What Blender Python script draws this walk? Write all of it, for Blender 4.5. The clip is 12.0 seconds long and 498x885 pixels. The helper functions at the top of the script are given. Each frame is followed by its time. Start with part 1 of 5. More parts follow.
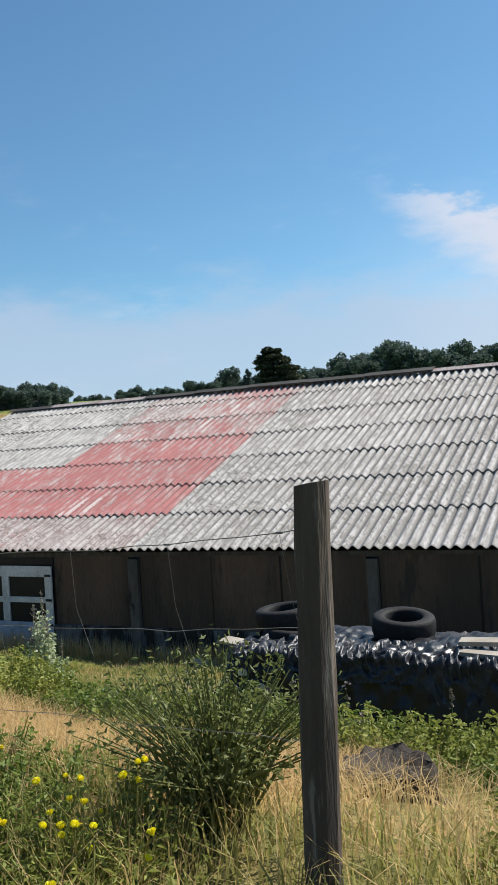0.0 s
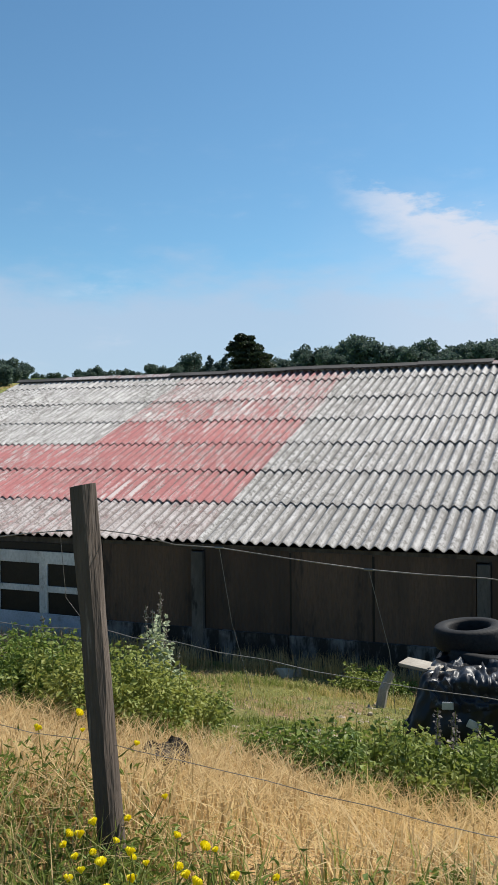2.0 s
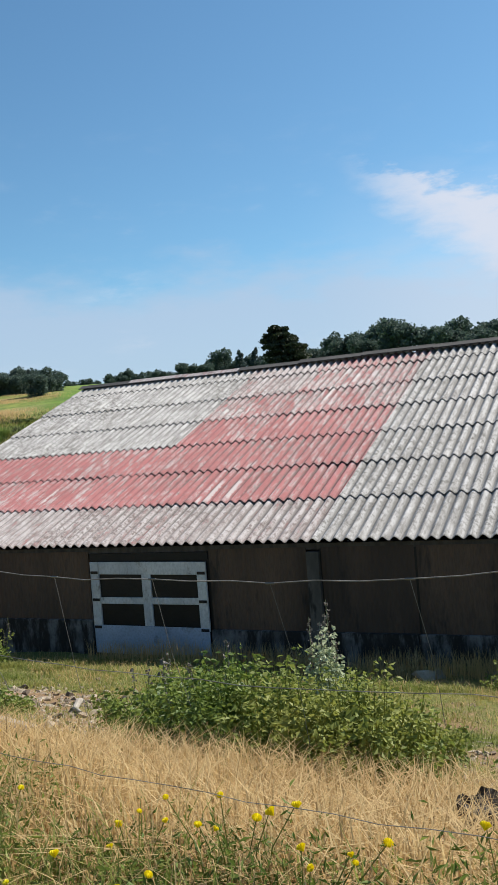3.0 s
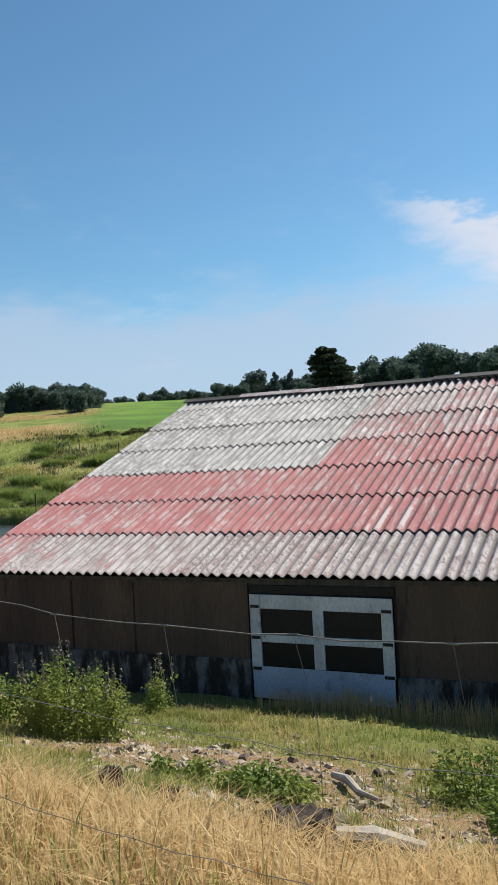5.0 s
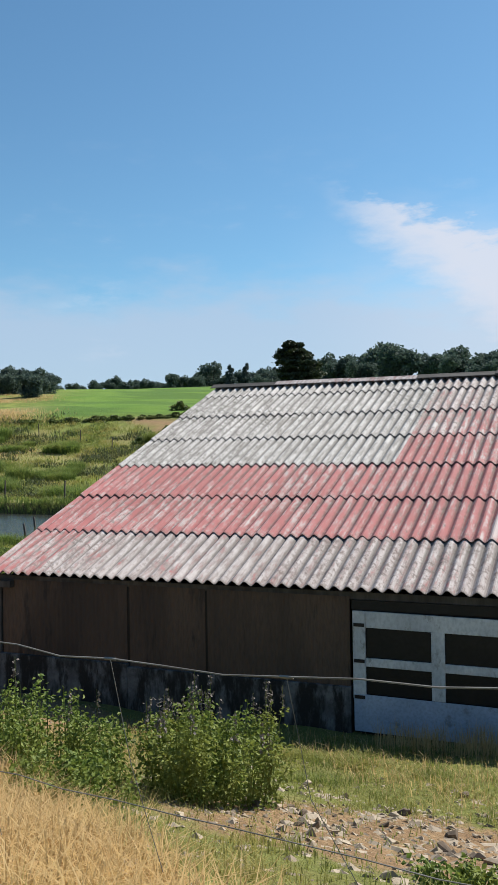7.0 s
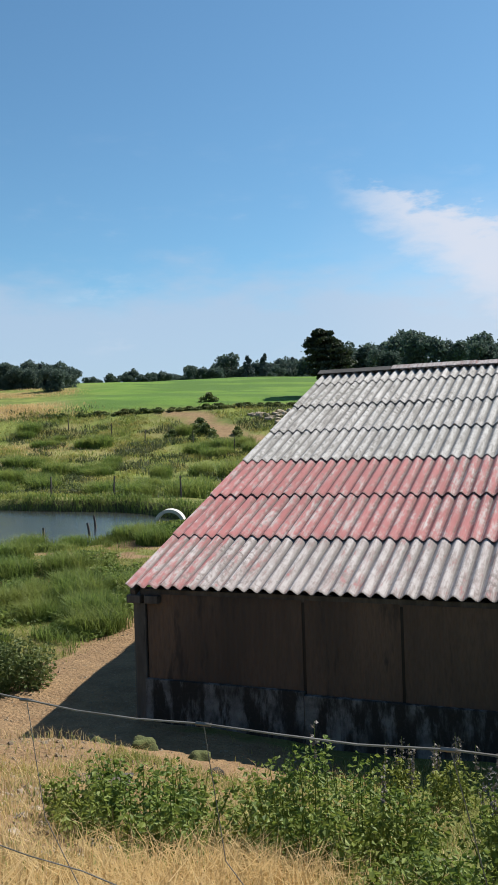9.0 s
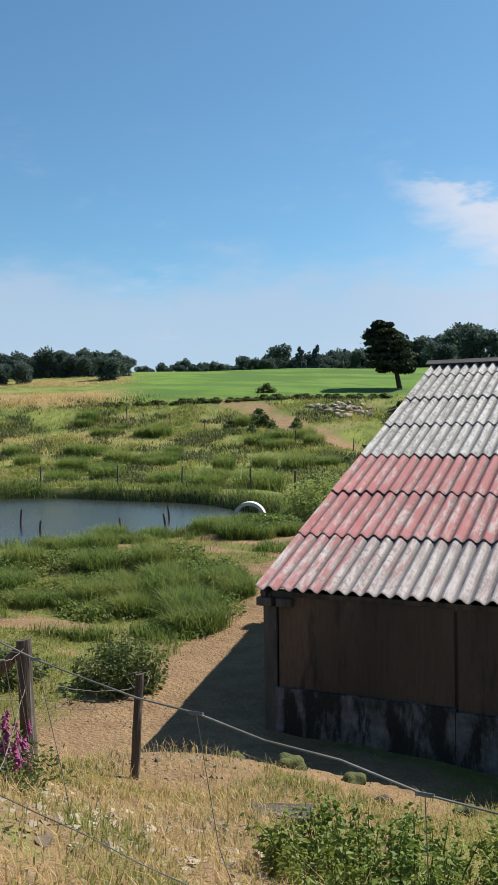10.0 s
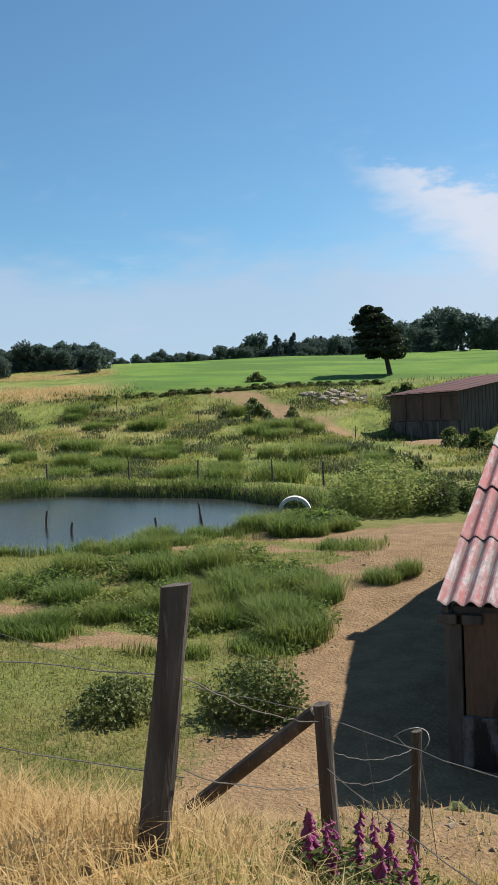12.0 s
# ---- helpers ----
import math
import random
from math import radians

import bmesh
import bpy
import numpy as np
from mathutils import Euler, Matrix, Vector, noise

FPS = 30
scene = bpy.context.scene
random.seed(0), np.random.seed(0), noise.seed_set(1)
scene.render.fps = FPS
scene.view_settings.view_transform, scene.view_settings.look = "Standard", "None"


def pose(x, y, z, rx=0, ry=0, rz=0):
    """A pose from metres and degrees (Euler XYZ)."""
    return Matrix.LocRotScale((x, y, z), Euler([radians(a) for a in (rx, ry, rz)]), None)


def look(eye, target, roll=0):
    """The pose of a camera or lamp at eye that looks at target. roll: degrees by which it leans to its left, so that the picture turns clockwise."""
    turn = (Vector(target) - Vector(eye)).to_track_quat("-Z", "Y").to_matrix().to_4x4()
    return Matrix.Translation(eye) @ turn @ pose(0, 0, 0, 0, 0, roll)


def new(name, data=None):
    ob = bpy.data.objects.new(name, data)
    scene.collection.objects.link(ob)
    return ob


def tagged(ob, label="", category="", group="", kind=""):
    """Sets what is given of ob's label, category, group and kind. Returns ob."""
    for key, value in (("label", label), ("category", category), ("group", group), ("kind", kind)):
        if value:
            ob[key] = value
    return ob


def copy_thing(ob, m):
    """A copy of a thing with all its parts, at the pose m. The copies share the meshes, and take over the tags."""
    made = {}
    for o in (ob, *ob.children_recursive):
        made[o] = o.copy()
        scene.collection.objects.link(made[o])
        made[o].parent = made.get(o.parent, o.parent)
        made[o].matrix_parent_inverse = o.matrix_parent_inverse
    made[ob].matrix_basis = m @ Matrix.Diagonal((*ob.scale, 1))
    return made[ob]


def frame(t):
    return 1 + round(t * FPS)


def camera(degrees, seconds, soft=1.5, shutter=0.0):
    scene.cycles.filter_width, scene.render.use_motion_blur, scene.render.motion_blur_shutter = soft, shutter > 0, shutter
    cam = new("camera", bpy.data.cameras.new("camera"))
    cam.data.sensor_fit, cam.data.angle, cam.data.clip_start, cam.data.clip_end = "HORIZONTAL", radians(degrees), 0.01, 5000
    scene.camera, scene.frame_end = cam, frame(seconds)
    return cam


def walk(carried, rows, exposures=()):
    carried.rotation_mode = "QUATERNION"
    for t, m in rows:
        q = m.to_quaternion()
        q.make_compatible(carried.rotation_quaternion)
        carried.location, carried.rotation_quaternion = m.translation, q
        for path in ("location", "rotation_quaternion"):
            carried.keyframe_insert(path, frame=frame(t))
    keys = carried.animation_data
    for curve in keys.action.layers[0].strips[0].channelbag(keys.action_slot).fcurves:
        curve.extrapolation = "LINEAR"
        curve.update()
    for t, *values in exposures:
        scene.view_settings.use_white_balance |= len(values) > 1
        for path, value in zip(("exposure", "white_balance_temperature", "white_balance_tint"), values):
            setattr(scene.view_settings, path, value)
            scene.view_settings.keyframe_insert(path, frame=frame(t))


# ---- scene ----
cam = camera(31.0, 12.0)
PATH = [
    (0, (18.62, -13.066, 3.789), (17.731, -11.274, 3.81), -3.5),
    (0.5, (17.974, -12.922, 3.793), (17.1, -11.124, 3.762), -4.2),
    (1, (17.307, -12.794, 3.792), (16.347, -11.04, 3.805), -3.3),
    (1.5, (16.648, -12.644, 3.79), (15.878, -10.799, 3.828), 0.0),
    (2, (15.968, -12.525, 3.798), (15.182, -10.686, 3.79), -0.5),
    (2.5, (15.283, -12.419, 3.813), (14.507, -10.578, 3.725), -2.3),
    (3, (14.586, -12.265, 3.856), (13.737, -10.454, 3.836), -4.6),
    (3.2, (14.302, -12.218, 3.857), (13.412, -10.427, 3.86), -4.5),
    (4.8, (12.007, -11.84, 3.939), (11.151, -10.032, 3.958), -2.4),
    (5, (11.715, -11.756, 3.947), (10.824, -9.966, 3.98), -3.0),
    (5.5, (10.982, -11.51, 3.954), (10.073, -9.729, 3.972), -2.2),
    (6, (10.32, -11.31, 3.948), (9.509, -9.482, 3.95), -1.8),
    (6.5, (9.59, -11.051, 3.972), (8.754, -9.235, 3.962), -1.5),
    (7, (8.931, -10.894, 3.991), (8.155, -9.051, 4.006), -0.9),
    (7.5, (8.291, -10.68, 4.029), (7.46, -8.861, 4.064), -1.0),
    (9.3, (5.752, -9.995, 4.071), (4.96, -8.159, 4.064), -1.9),
    (9.5, (5.46, -9.925, 4.084), (4.633, -8.104, 4.09), -1.3),
    (10, (4.785, -9.817, 4.094), (3.898, -8.024, 4.073), -0.8),
    (10.5, (4.153, -9.757, 4.09), (3.292, -7.952, 4.072), -2.0),
    (11, (3.485, -9.684, 4.152), (2.567, -7.907, 4.148), -1.3),
    (11.5, (2.857, -9.563, 4.13), (1.985, -7.763, 4.107), -1.1),
    (12, (2.14, -9.387, 4.202), (1.316, -7.566, 4.156), -2.3),
]
walk(cam, [(t, look(eye, target, roll)) for t, eye, target, roll in PATH])

# ---- world, sun, exposure ----
SUN_AZ, SUN_EL = 35.0, 48.5
scene.view_settings.exposure = 0.7


def node(tree, kind, **values):
    """Adds a node; values go to its inputs, by name or by index as in_0, in_1."""
    n = tree.nodes.new(kind)
    for key, value in values.items():
        if key.startswith("in_"):
            sock = n.inputs[int(key[3:])]
        else:
            sock = n.inputs[key]
        if isinstance(value, bpy.types.NodeSocket):
            tree.links.new(value, sock)
        else:
            sock.default_value = value
    return n


def calc(tree, op, a, b=0.0, c=0.0, clamp=False):
    n = node(tree, "ShaderNodeMath", in_0=a, in_1=b, in_2=c)
    n.operation, n.use_clamp = op, clamp
    return n.outputs[0]


def ramp(tree, value, lo, hi, out_lo=0.0, out_hi=1.0):
    n = node(tree, "ShaderNodeMapRange", in_0=value, in_1=lo, in_2=hi, in_3=out_lo, in_4=out_hi)
    n.interpolation_type = "SMOOTHSTEP"
    return n.outputs[0]


def mix(tree, fac, a, b, blend="MIX"):
    n = tree.nodes.new("ShaderNodeMix")
    n.data_type, n.blend_type = "RGBA", blend
    for sock, v in ((n.inputs[0], fac), (n.inputs[6], a), (n.inputs[7], b)):
        if isinstance(v, bpy.types.NodeSocket):
            tree.links.new(v, sock)
        else:
            sock.default_value = v if not isinstance(v, tuple) else (*v, 1.0)[:4]
    return n.outputs[2]


def noise_tex(tree, vec, scale, detail=4.0, rough=0.55, out=0):
    return node(tree, "ShaderNodeTexNoise", Vector=vec, Scale=scale, Detail=detail, Roughness=rough).outputs[out]


def make_world():
    w = bpy.data.worlds.new("sky")
    scene.world = w
    w.use_nodes = True
    t = w.node_tree
    t.nodes.clear()
    sky = node(t, "ShaderNodeTexSky")
    sky.sky_type, sky.sun_disc = "NISHITA", False
    sky.sun_elevation, sky.sun_rotation = radians(SUN_EL), radians(SUN_AZ)
    sky.altitude, sky.air_density, sky.dust_density, sky.ozone_density = 600.0, 1.0, 0.6, 1.6
    way = node(t, "ShaderNodeTexCoord").outputs["Generated"]
    xyz = node(t, "ShaderNodeSeparateXYZ", in_0=way)
    az = calc(t, "MULTIPLY", calc(t, "ARCTAN2", xyz.outputs[0], xyz.outputs[1]), 57.2958)
    el = calc(t, "MULTIPLY", calc(t, "ARCSINE", xyz.outputs[2]), 57.2958)
    flat = node(t, "ShaderNodeCombineXYZ", in_0=calc(t, "MULTIPLY", az, 0.06), in_1=calc(t, "MULTIPLY", el, 0.16))
    streak = noise_tex(t, flat.outputs[0], 2.2, 5.0, 0.55)
    puff = noise_tex(t, flat.outputs[0], 7.0, 4.0, 0.6)
    # thin high haze over the hills
    edge = calc(t, "ADD", el, calc(t, "MULTIPLY", calc(t, "SUBTRACT", streak, 0.5), 9.0))
    haze = calc(t, "MULTIPLY", ramp(t, edge, 11.8, 7.6), 0.78)
    veil = calc(t, "MULTIPLY", ramp(t, calc(t, "ADD", az, 22.0), 0.0, 14.0), ramp(t, edge, 17.0, 9.0, 0.0, 0.35))
    # a feathered wedge of cirrus that opens towards the sun
    rough_el = calc(t, "ADD", el, calc(t, "MULTIPLY", calc(t, "SUBTRACT", puff, 0.5), 4.0))
    along = calc(t, "ADD", az, 18.9)
    up = calc(t, "SUBTRACT", calc(t, "SUBTRACT", 17.2, calc(t, "MULTIPLY", along, 0.30)), rough_el)
    low = calc(t, "SUBTRACT", rough_el, calc(t, "SUBTRACT", 15.9, calc(t, "MULTIPLY", along, 0.95)))
    wedge = calc(t, "MULTIPLY", ramp(t, up, 0.0, 1.7), ramp(t, low, -1.2, 4.6))
    wedge = calc(t, "MULTIPLY", wedge, ramp(t, along, -0.3, 4.0))
    wedge = calc(t, "MULTIPLY", wedge, ramp(t, along, 70.0, 30.0))
    wisps = calc(t, "MULTIPLY", ramp(t, puff, 0.35, 0.8), ramp(t, streak, 0.5, 0.72))
    wisps = calc(t, "MULTIPLY", wisps, ramp(t, el, 22.0, 9.0, 0.0, 0.35))
    cover = calc(t, "MAXIMUM", calc(t, "MAXIMUM", veil, wisps), calc(t, "MULTIPLY", wedge, 0.92), clamp=True)
    tint = mix(t, 1.0, sky.outputs[0], SKY_TINT, "MULTIPLY")
    col = mix(t, cover, mix(t, haze, tint, HAZE), CLOUD)
    bg = node(t, "ShaderNodeBackground", Color=col, Strength=SKY_STRENGTH)
    t.links.new(bg.outputs[0], node(t, "ShaderNodeOutputWorld").inputs[0])


SKY_STRENGTH = 0.0655
SKY_TINT = (0.80, 1.15, 1.23)
CLOUD = (6.7, 7.1, 8.1)
HAZE = (4.5, 5.6, 7.2)
make_world()
sun = new("sun", bpy.data.lights.new("sun", "SUN"))
sun.data.energy, sun.data.angle, sun.data.color = 5.0, radians(0.53), (1.0, 0.95, 0.87)
a, e = radians(SUN_AZ), radians(SUN_EL)
sun_way = Vector((math.sin(a) * math.cos(e), math.cos(a) * math.cos(e), math.sin(e)))
sun.matrix_world = look(sun_way * 60, (0, 0, 0))


# ---- ground form ----
def smooth(a, b, v):
    t = min(1.0, max(0.0, (v - a) / (b - a)))
    return t * t * (3 - 2 * t)
def lerp(a, b, t):
    return a + (b - a) * t
def fence_y(x):
    if x < 3.0:
        return lerp(-6.5, -8.0, smooth(0.2, 3.0, x))
    return -8.0 - 0.175 * (x - 3.0)
def pond_r(x, y):
    a = math.atan2(y - 15.5, x + 19)
    w = 1 + 0.05 * math.sin(3 * a + 1) + 0.03 * math.sin(7 * a)
    return math.hypot((x + 19) / 10.6, (y - 15.5) / 9.6) / w
def ground_z(x, y):
    """Height of the ground."""
    top = 2.65 - 0.012 * (x - 2) - 0.22 * smooth(-0.9, -2.2, y - fence_y(x))
    low = 0.5 - 0.12 * smooth(-1.0, 0.2, y) * smooth(-1.0, 1.0, x)
    fy = fence_y(x) + 0.1
    t = min(1.0, max(0.0, (y - fy) / (-1.0 - fy)))
    steep = 0.5 * t + 0.5 * (1 - (1 - t) ** 2.2)
    near = min(1.0, t * (1 + 0.18 * smooth(0.3, -0.8, x))) + 0.08 * math.sin(math.pi * min(1.0, t * 1.3))
    h = lerp(min(1.0, near), steep, smooth(0.5, 4.0, x))
    z = lerp(top, low, h)
    z -= 0.12 * smooth(2.0, 1.0, x) * smooth(-7.3, -6.5, y) * smooth(-2.4, -3.6, y)
    # left of the barn: towards the pond
    west = smooth(1.0, -6.0, x)
    z += west * 0.35 * smooth(-4.0, 2.0, y) * smooth(-2.0, -12.0, x)
    if y > 2:
        z = max(z, lerp(z, 1.22, smooth(4.0, 13.0, y)))
    # pond bowl and its far bank
    r = pond_r(x, y)
    if r < 1.5:
        bank = lerp(1.15, 1.58, smooth(14, 22, y))
        z = lerp(z, bank, smooth(1.5, 1.2, r))
        z = lerp(z, 0.3, smooth(1.04, 0.95, r))
    # rising land beyond
    s = -0.41 * (x - 2) + 0.912 * (y + 9.4)
    rise = 1.1 * smooth(42, 60, s) + 2.3 * smooth(55, 78, s) + 3.2 * smooth(72, 95, s) + 7.5 * smooth(88, 165, s) + 8 * smooth(150, 330, s)
    rise += 1.1 * smooth(72, 84, s) - 1.1 * smooth(105, 160, s)
    z += rise
    z -= 1.3 * smooth(7.5, 3.0, math.hypot(x + 14.6, y - 56.3))
    return z


def lumps(x, y):
    near = 1.0 - smooth(20, 60, abs(x) + abs(y))
    v = 0.10 * noise.noise((x * 0.45, y * 0.45, 0.0)) + 0.05 * noise.noise((x * 1.7, y * 1.7, 3.0)) * (0.3 + 0.7 * near)
    far = smooth(40, 90, y)
    v += far * (0.5 * noise.noise((x * 0.06, y * 0.06, 9.0)) + 0.22 * noise.noise((x * 0.2, y * 0.2, 5.0)))
    return v


def gz(x, y):
    return ground_z(x, y) + lumps(x, y)


# ---- materials ----
def material(name, build, rough=0.8, metal=0.0, spec=0.3):
    m = bpy.data.materials.new(name)
    m.use_nodes = True
    t = m.node_tree
    bsdf = t.nodes["Principled BSDF"]
    bsdf.inputs["Roughness"].default_value = rough
    bsdf.inputs["Metallic"].default_value = metal
    bsdf.inputs["Specular IOR Level"].default_value = spec
    build(t, bsdf)
    return m


def place_of(t):
    return node(t, "ShaderNodeNewGeometry").outputs["Position"]


def bump(t, bsdf, height, dist=0.01, strength=0.6):
    n = node(t, "ShaderNodeBump", Strength=strength, Distance=dist, Height=height)
    t.links.new(n.outputs[0], bsdf.inputs["Normal"])


def scaled(n):
    n.operation = "MULTIPLY"
    return n.outputs[0]


def stretched(t, vec, sx, sy, sz):
    return scaled(node(t, "ShaderNodeVectorMath", in_0=vec, in_1=(sx, sy, sz)))


def mottled(name, a, b, scale=3.0, fine=40.0, rough=0.85, stretch=(1, 1, 1), dist=0.006, spot=None, metal=0.0, spec=0.3):
    """Two colours in large and fine patches, with relief; spot: a third colour in sparse stains."""
    def build(t, bsdf):
        p = stretched(t, place_of(t), *stretch)
        big, small = noise_tex(t, p, scale), noise_tex(t, p, fine, 3.0)
        c = mix(t, ramp(t, big, 0.3, 0.7), a, b)
        c = mix(t, calc(t, "MULTIPLY", ramp(t, small, 0.35, 0.75), 0.45), c, tuple(v * 0.45 for v in a))
        if spot:
            c = mix(t, calc(t, "MULTIPLY", ramp(t, noise_tex(t, p, scale * 2.7, 5.0, 0.7), 0.56, 0.68), 0.8), c, spot)
        t.links.new(c, bsdf.inputs["Base Color"])
        bump(t, bsdf, small, dist)
    return material(name, build, rough, metal, spec)


def sheet_material(name, paint, amount):
    """Weathered fibre cement: lichen, streaks down the slope, and paint worn off in patches."""
    def build(t, bsdf):
        p = place_of(t)
        run = stretched(t, p, 5.0, 0.6, 0.6)
        rnd = node(t, "ShaderNodeObjectInfo").outputs["Random"]
        big, streak, fine = noise_tex(t, p, 0.9, 5.0, 0.6), noise_tex(t, run, 3.2, 6.0, 0.7), noise_tex(t, p, 26.0, 5.0, 0.7)
        speck = noise_tex(t, p, 11.0, 6.0, 0.75)
        base = mix(t, ramp(t, streak, 0.3, 0.66), (0.185, 0.173, 0.163), (0.455, 0.442, 0.432))
        base = mix(t, calc(t, "MULTIPLY", rnd, 0.15), base, (0.238, 0.244, 0.224))
        base = mix(t, calc(t, "MULTIPLY", ramp(t, speck, 0.46, 0.63), ramp(t, noise_tex(t, p, 0.35, 4.0), 0.4, 0.6, 0.3, 0.8)), base, (0.079, 0.073, 0.063))
        own = node(t, "ShaderNodeSeparateXYZ", in_0=node(t, "ShaderNodeTexCoord").outputs["Object"])
        wave = calc(t, "FLOOR", calc(t, "ADD", calc(t, "DIVIDE", own.outputs[0], 0.177), 0.5))
        dice = node(t, "ShaderNodeTexWhiteNoise", Vector=node(t, "ShaderNodeCombineXYZ", in_0=wave, in_1=calc(t, "MULTIPLY", rnd, 91.0)).outputs[0]).outputs[0]
        base = mix(t, calc(t, "MULTIPLY", ramp(t, fine, 0.58, 0.72), 0.7), base, (0.423, 0.417, 0.397))
        if amount:
            wear = calc(t, "ADD", calc(t, "MULTIPLY", streak, 0.55), calc(t, "MULTIPLY", speck, 0.45))
            wear = calc(t, "ADD", wear, calc(t, "MULTIPLY", calc(t, "SUBTRACT", rnd, 0.5), 0.05))
            lo = 0.43 + 0.17 * amount
            keep = ramp(t, wear, lo - 0.09, lo + 0.09, 0.9, 0.12)
            red = mix(t, ramp(t, big, 0.3, 0.7), paint, tuple(v * 0.8 for v in paint))
            base = mix(t, keep, base, red)
        # a few scoured waves
        pale = calc(t, "MULTIPLY", calc(t, "MULTIPLY", ramp(t, dice, 0.955, 0.965), ramp(t, big, 0.44, 0.56)), ramp(t, calc(t, "ADD", own.outputs[2], calc(t, "MULTIPLY", speck, 0.07)), 0.03, 0.055))
        base = mix(t, calc(t, "MULTIPLY", pale, 0.7), base, (0.479, 0.461, 0.444))
        # lichen-toned troughs, with the shade of each wave put into the colour
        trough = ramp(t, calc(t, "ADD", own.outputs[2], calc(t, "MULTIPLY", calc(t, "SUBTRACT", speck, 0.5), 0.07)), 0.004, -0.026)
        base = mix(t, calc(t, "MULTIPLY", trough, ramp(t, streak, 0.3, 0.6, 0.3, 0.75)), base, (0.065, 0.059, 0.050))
        # dark lap edge: grime tone plus the lap's shadow line put into colour
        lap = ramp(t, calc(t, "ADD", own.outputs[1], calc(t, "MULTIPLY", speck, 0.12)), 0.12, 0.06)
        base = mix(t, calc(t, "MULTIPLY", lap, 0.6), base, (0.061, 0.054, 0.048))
        t.links.new(base, bsdf.inputs["Base Color"])
        bump(t, bsdf, fine, 0.004, 0.5)
    return material(name, build, 0.85, 0.0, 0.25)


RED = (0.340, 0.112, 0.112)
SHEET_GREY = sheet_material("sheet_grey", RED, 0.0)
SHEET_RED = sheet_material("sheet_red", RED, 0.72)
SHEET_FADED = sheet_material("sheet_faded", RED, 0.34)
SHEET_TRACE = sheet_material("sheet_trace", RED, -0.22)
CONCRETE = mottled("old_concrete", (0.137, 0.125, 0.11), (0.038, 0.035, 0.03), 1.3, 22, 0.9, (1.6, 1.6, 0.5), 0.006, (0.015, 0.014, 0.013))
PANEL = mottled("brown_board", (0.125, 0.082, 0.056), (0.055, 0.04, 0.031), 0.8, 30, 0.8, (1.5, 1.5, 0.3), 0.004, (0.03, 0.025, 0.022))
DARK_WOOD = mottled("dark_weathered_wood", (0.099, 0.087, 0.076), (0.049, 0.042, 0.036), 3, 60, 0.85, (3, 3, 0.25), 0.006)
POST_WOOD = mottled("grey_split_oak", (0.125, 0.098, 0.078), (0.05, 0.038, 0.03), 3, 40, 0.85, (3, 3, 0.3), 0.014, (0.19, 0.165, 0.14))
PALE_WOOD = mottled("bleached_wood", (0.365, 0.332, 0.279), (0.252, 0.218, 0.179), 3, 50, 0.8, (1, 1, 1), 0.006)
WHITE_PAINT = mottled("dirty_white_paint", (0.66, 0.66, 0.65), (0.48, 0.49, 0.5), 2.2, 25, 0.6, (1, 1, 0.6), 0.002, (0.24, 0.225, 0.2))
BLUE_SHEET = mottled("pale_blue_sheet_metal", (0.44, 0.51, 0.62), (0.31, 0.38, 0.49), 1.6, 30, 0.42, (1, 1, 1), 0.003, (0.2, 0.21, 0.22), 0.0, 0.5)
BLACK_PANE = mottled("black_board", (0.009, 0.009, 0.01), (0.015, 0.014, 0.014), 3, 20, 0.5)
IRON = mottled("dark_iron", (0.027, 0.027, 0.03), (0.046, 0.038, 0.034), 8, 60, 0.55, (1, 1, 1), 0.002, None, 0.6)
WIRE = mottled("galvanised_wire", (0.27, 0.25, 0.225), (0.14, 0.125, 0.11), 8, 90, 0.5, (1, 1, 1), 0.001, None, 0.4)
RUBBER = mottled("tyre_rubber", (0.014, 0.014, 0.015), (0.027, 0.027, 0.027), 3, 40, 0.7, (1, 1, 1), 0.006, None, 0.0, 0.12)
PLASTIC = mottled("black_silage_film", (0.008, 0.008, 0.009), (0.012, 0.012, 0.014), 2, 14, 0.36, (1, 1, 1), 0.01, None, 0.0, 0.4)
CLOD = mottled("dry_clod", (0.265, 0.206, 0.136), (0.179, 0.133, 0.086), 3, 30, 0.95)
STONE = mottled("pale_granite", (0.384, 0.318, 0.239), (0.252, 0.199, 0.143), 2.5, 35, 0.9)
BROWN_STONE = mottled("brown_earth_stone", (0.166, 0.126, 0.089), (0.106, 0.080, 0.060), 3, 30, 0.95)
MOSS = mottled("moss_tuft", (0.113, 0.126, 0.042), (0.063, 0.070, 0.028), 5, 60, 0.95, (1, 1, 1), 0.02)
BARK = mottled("dark_bark", (0.057, 0.044, 0.034), (0.03, 0.025, 0.021), 2, 12, 0.95, (2, 2, 0.4), 0.03)
TIN_RED = mottled("rusty_red_tin", (0.106, 0.038, 0.032), (0.076, 0.032, 0.029), 0.4, 3, 0.85)


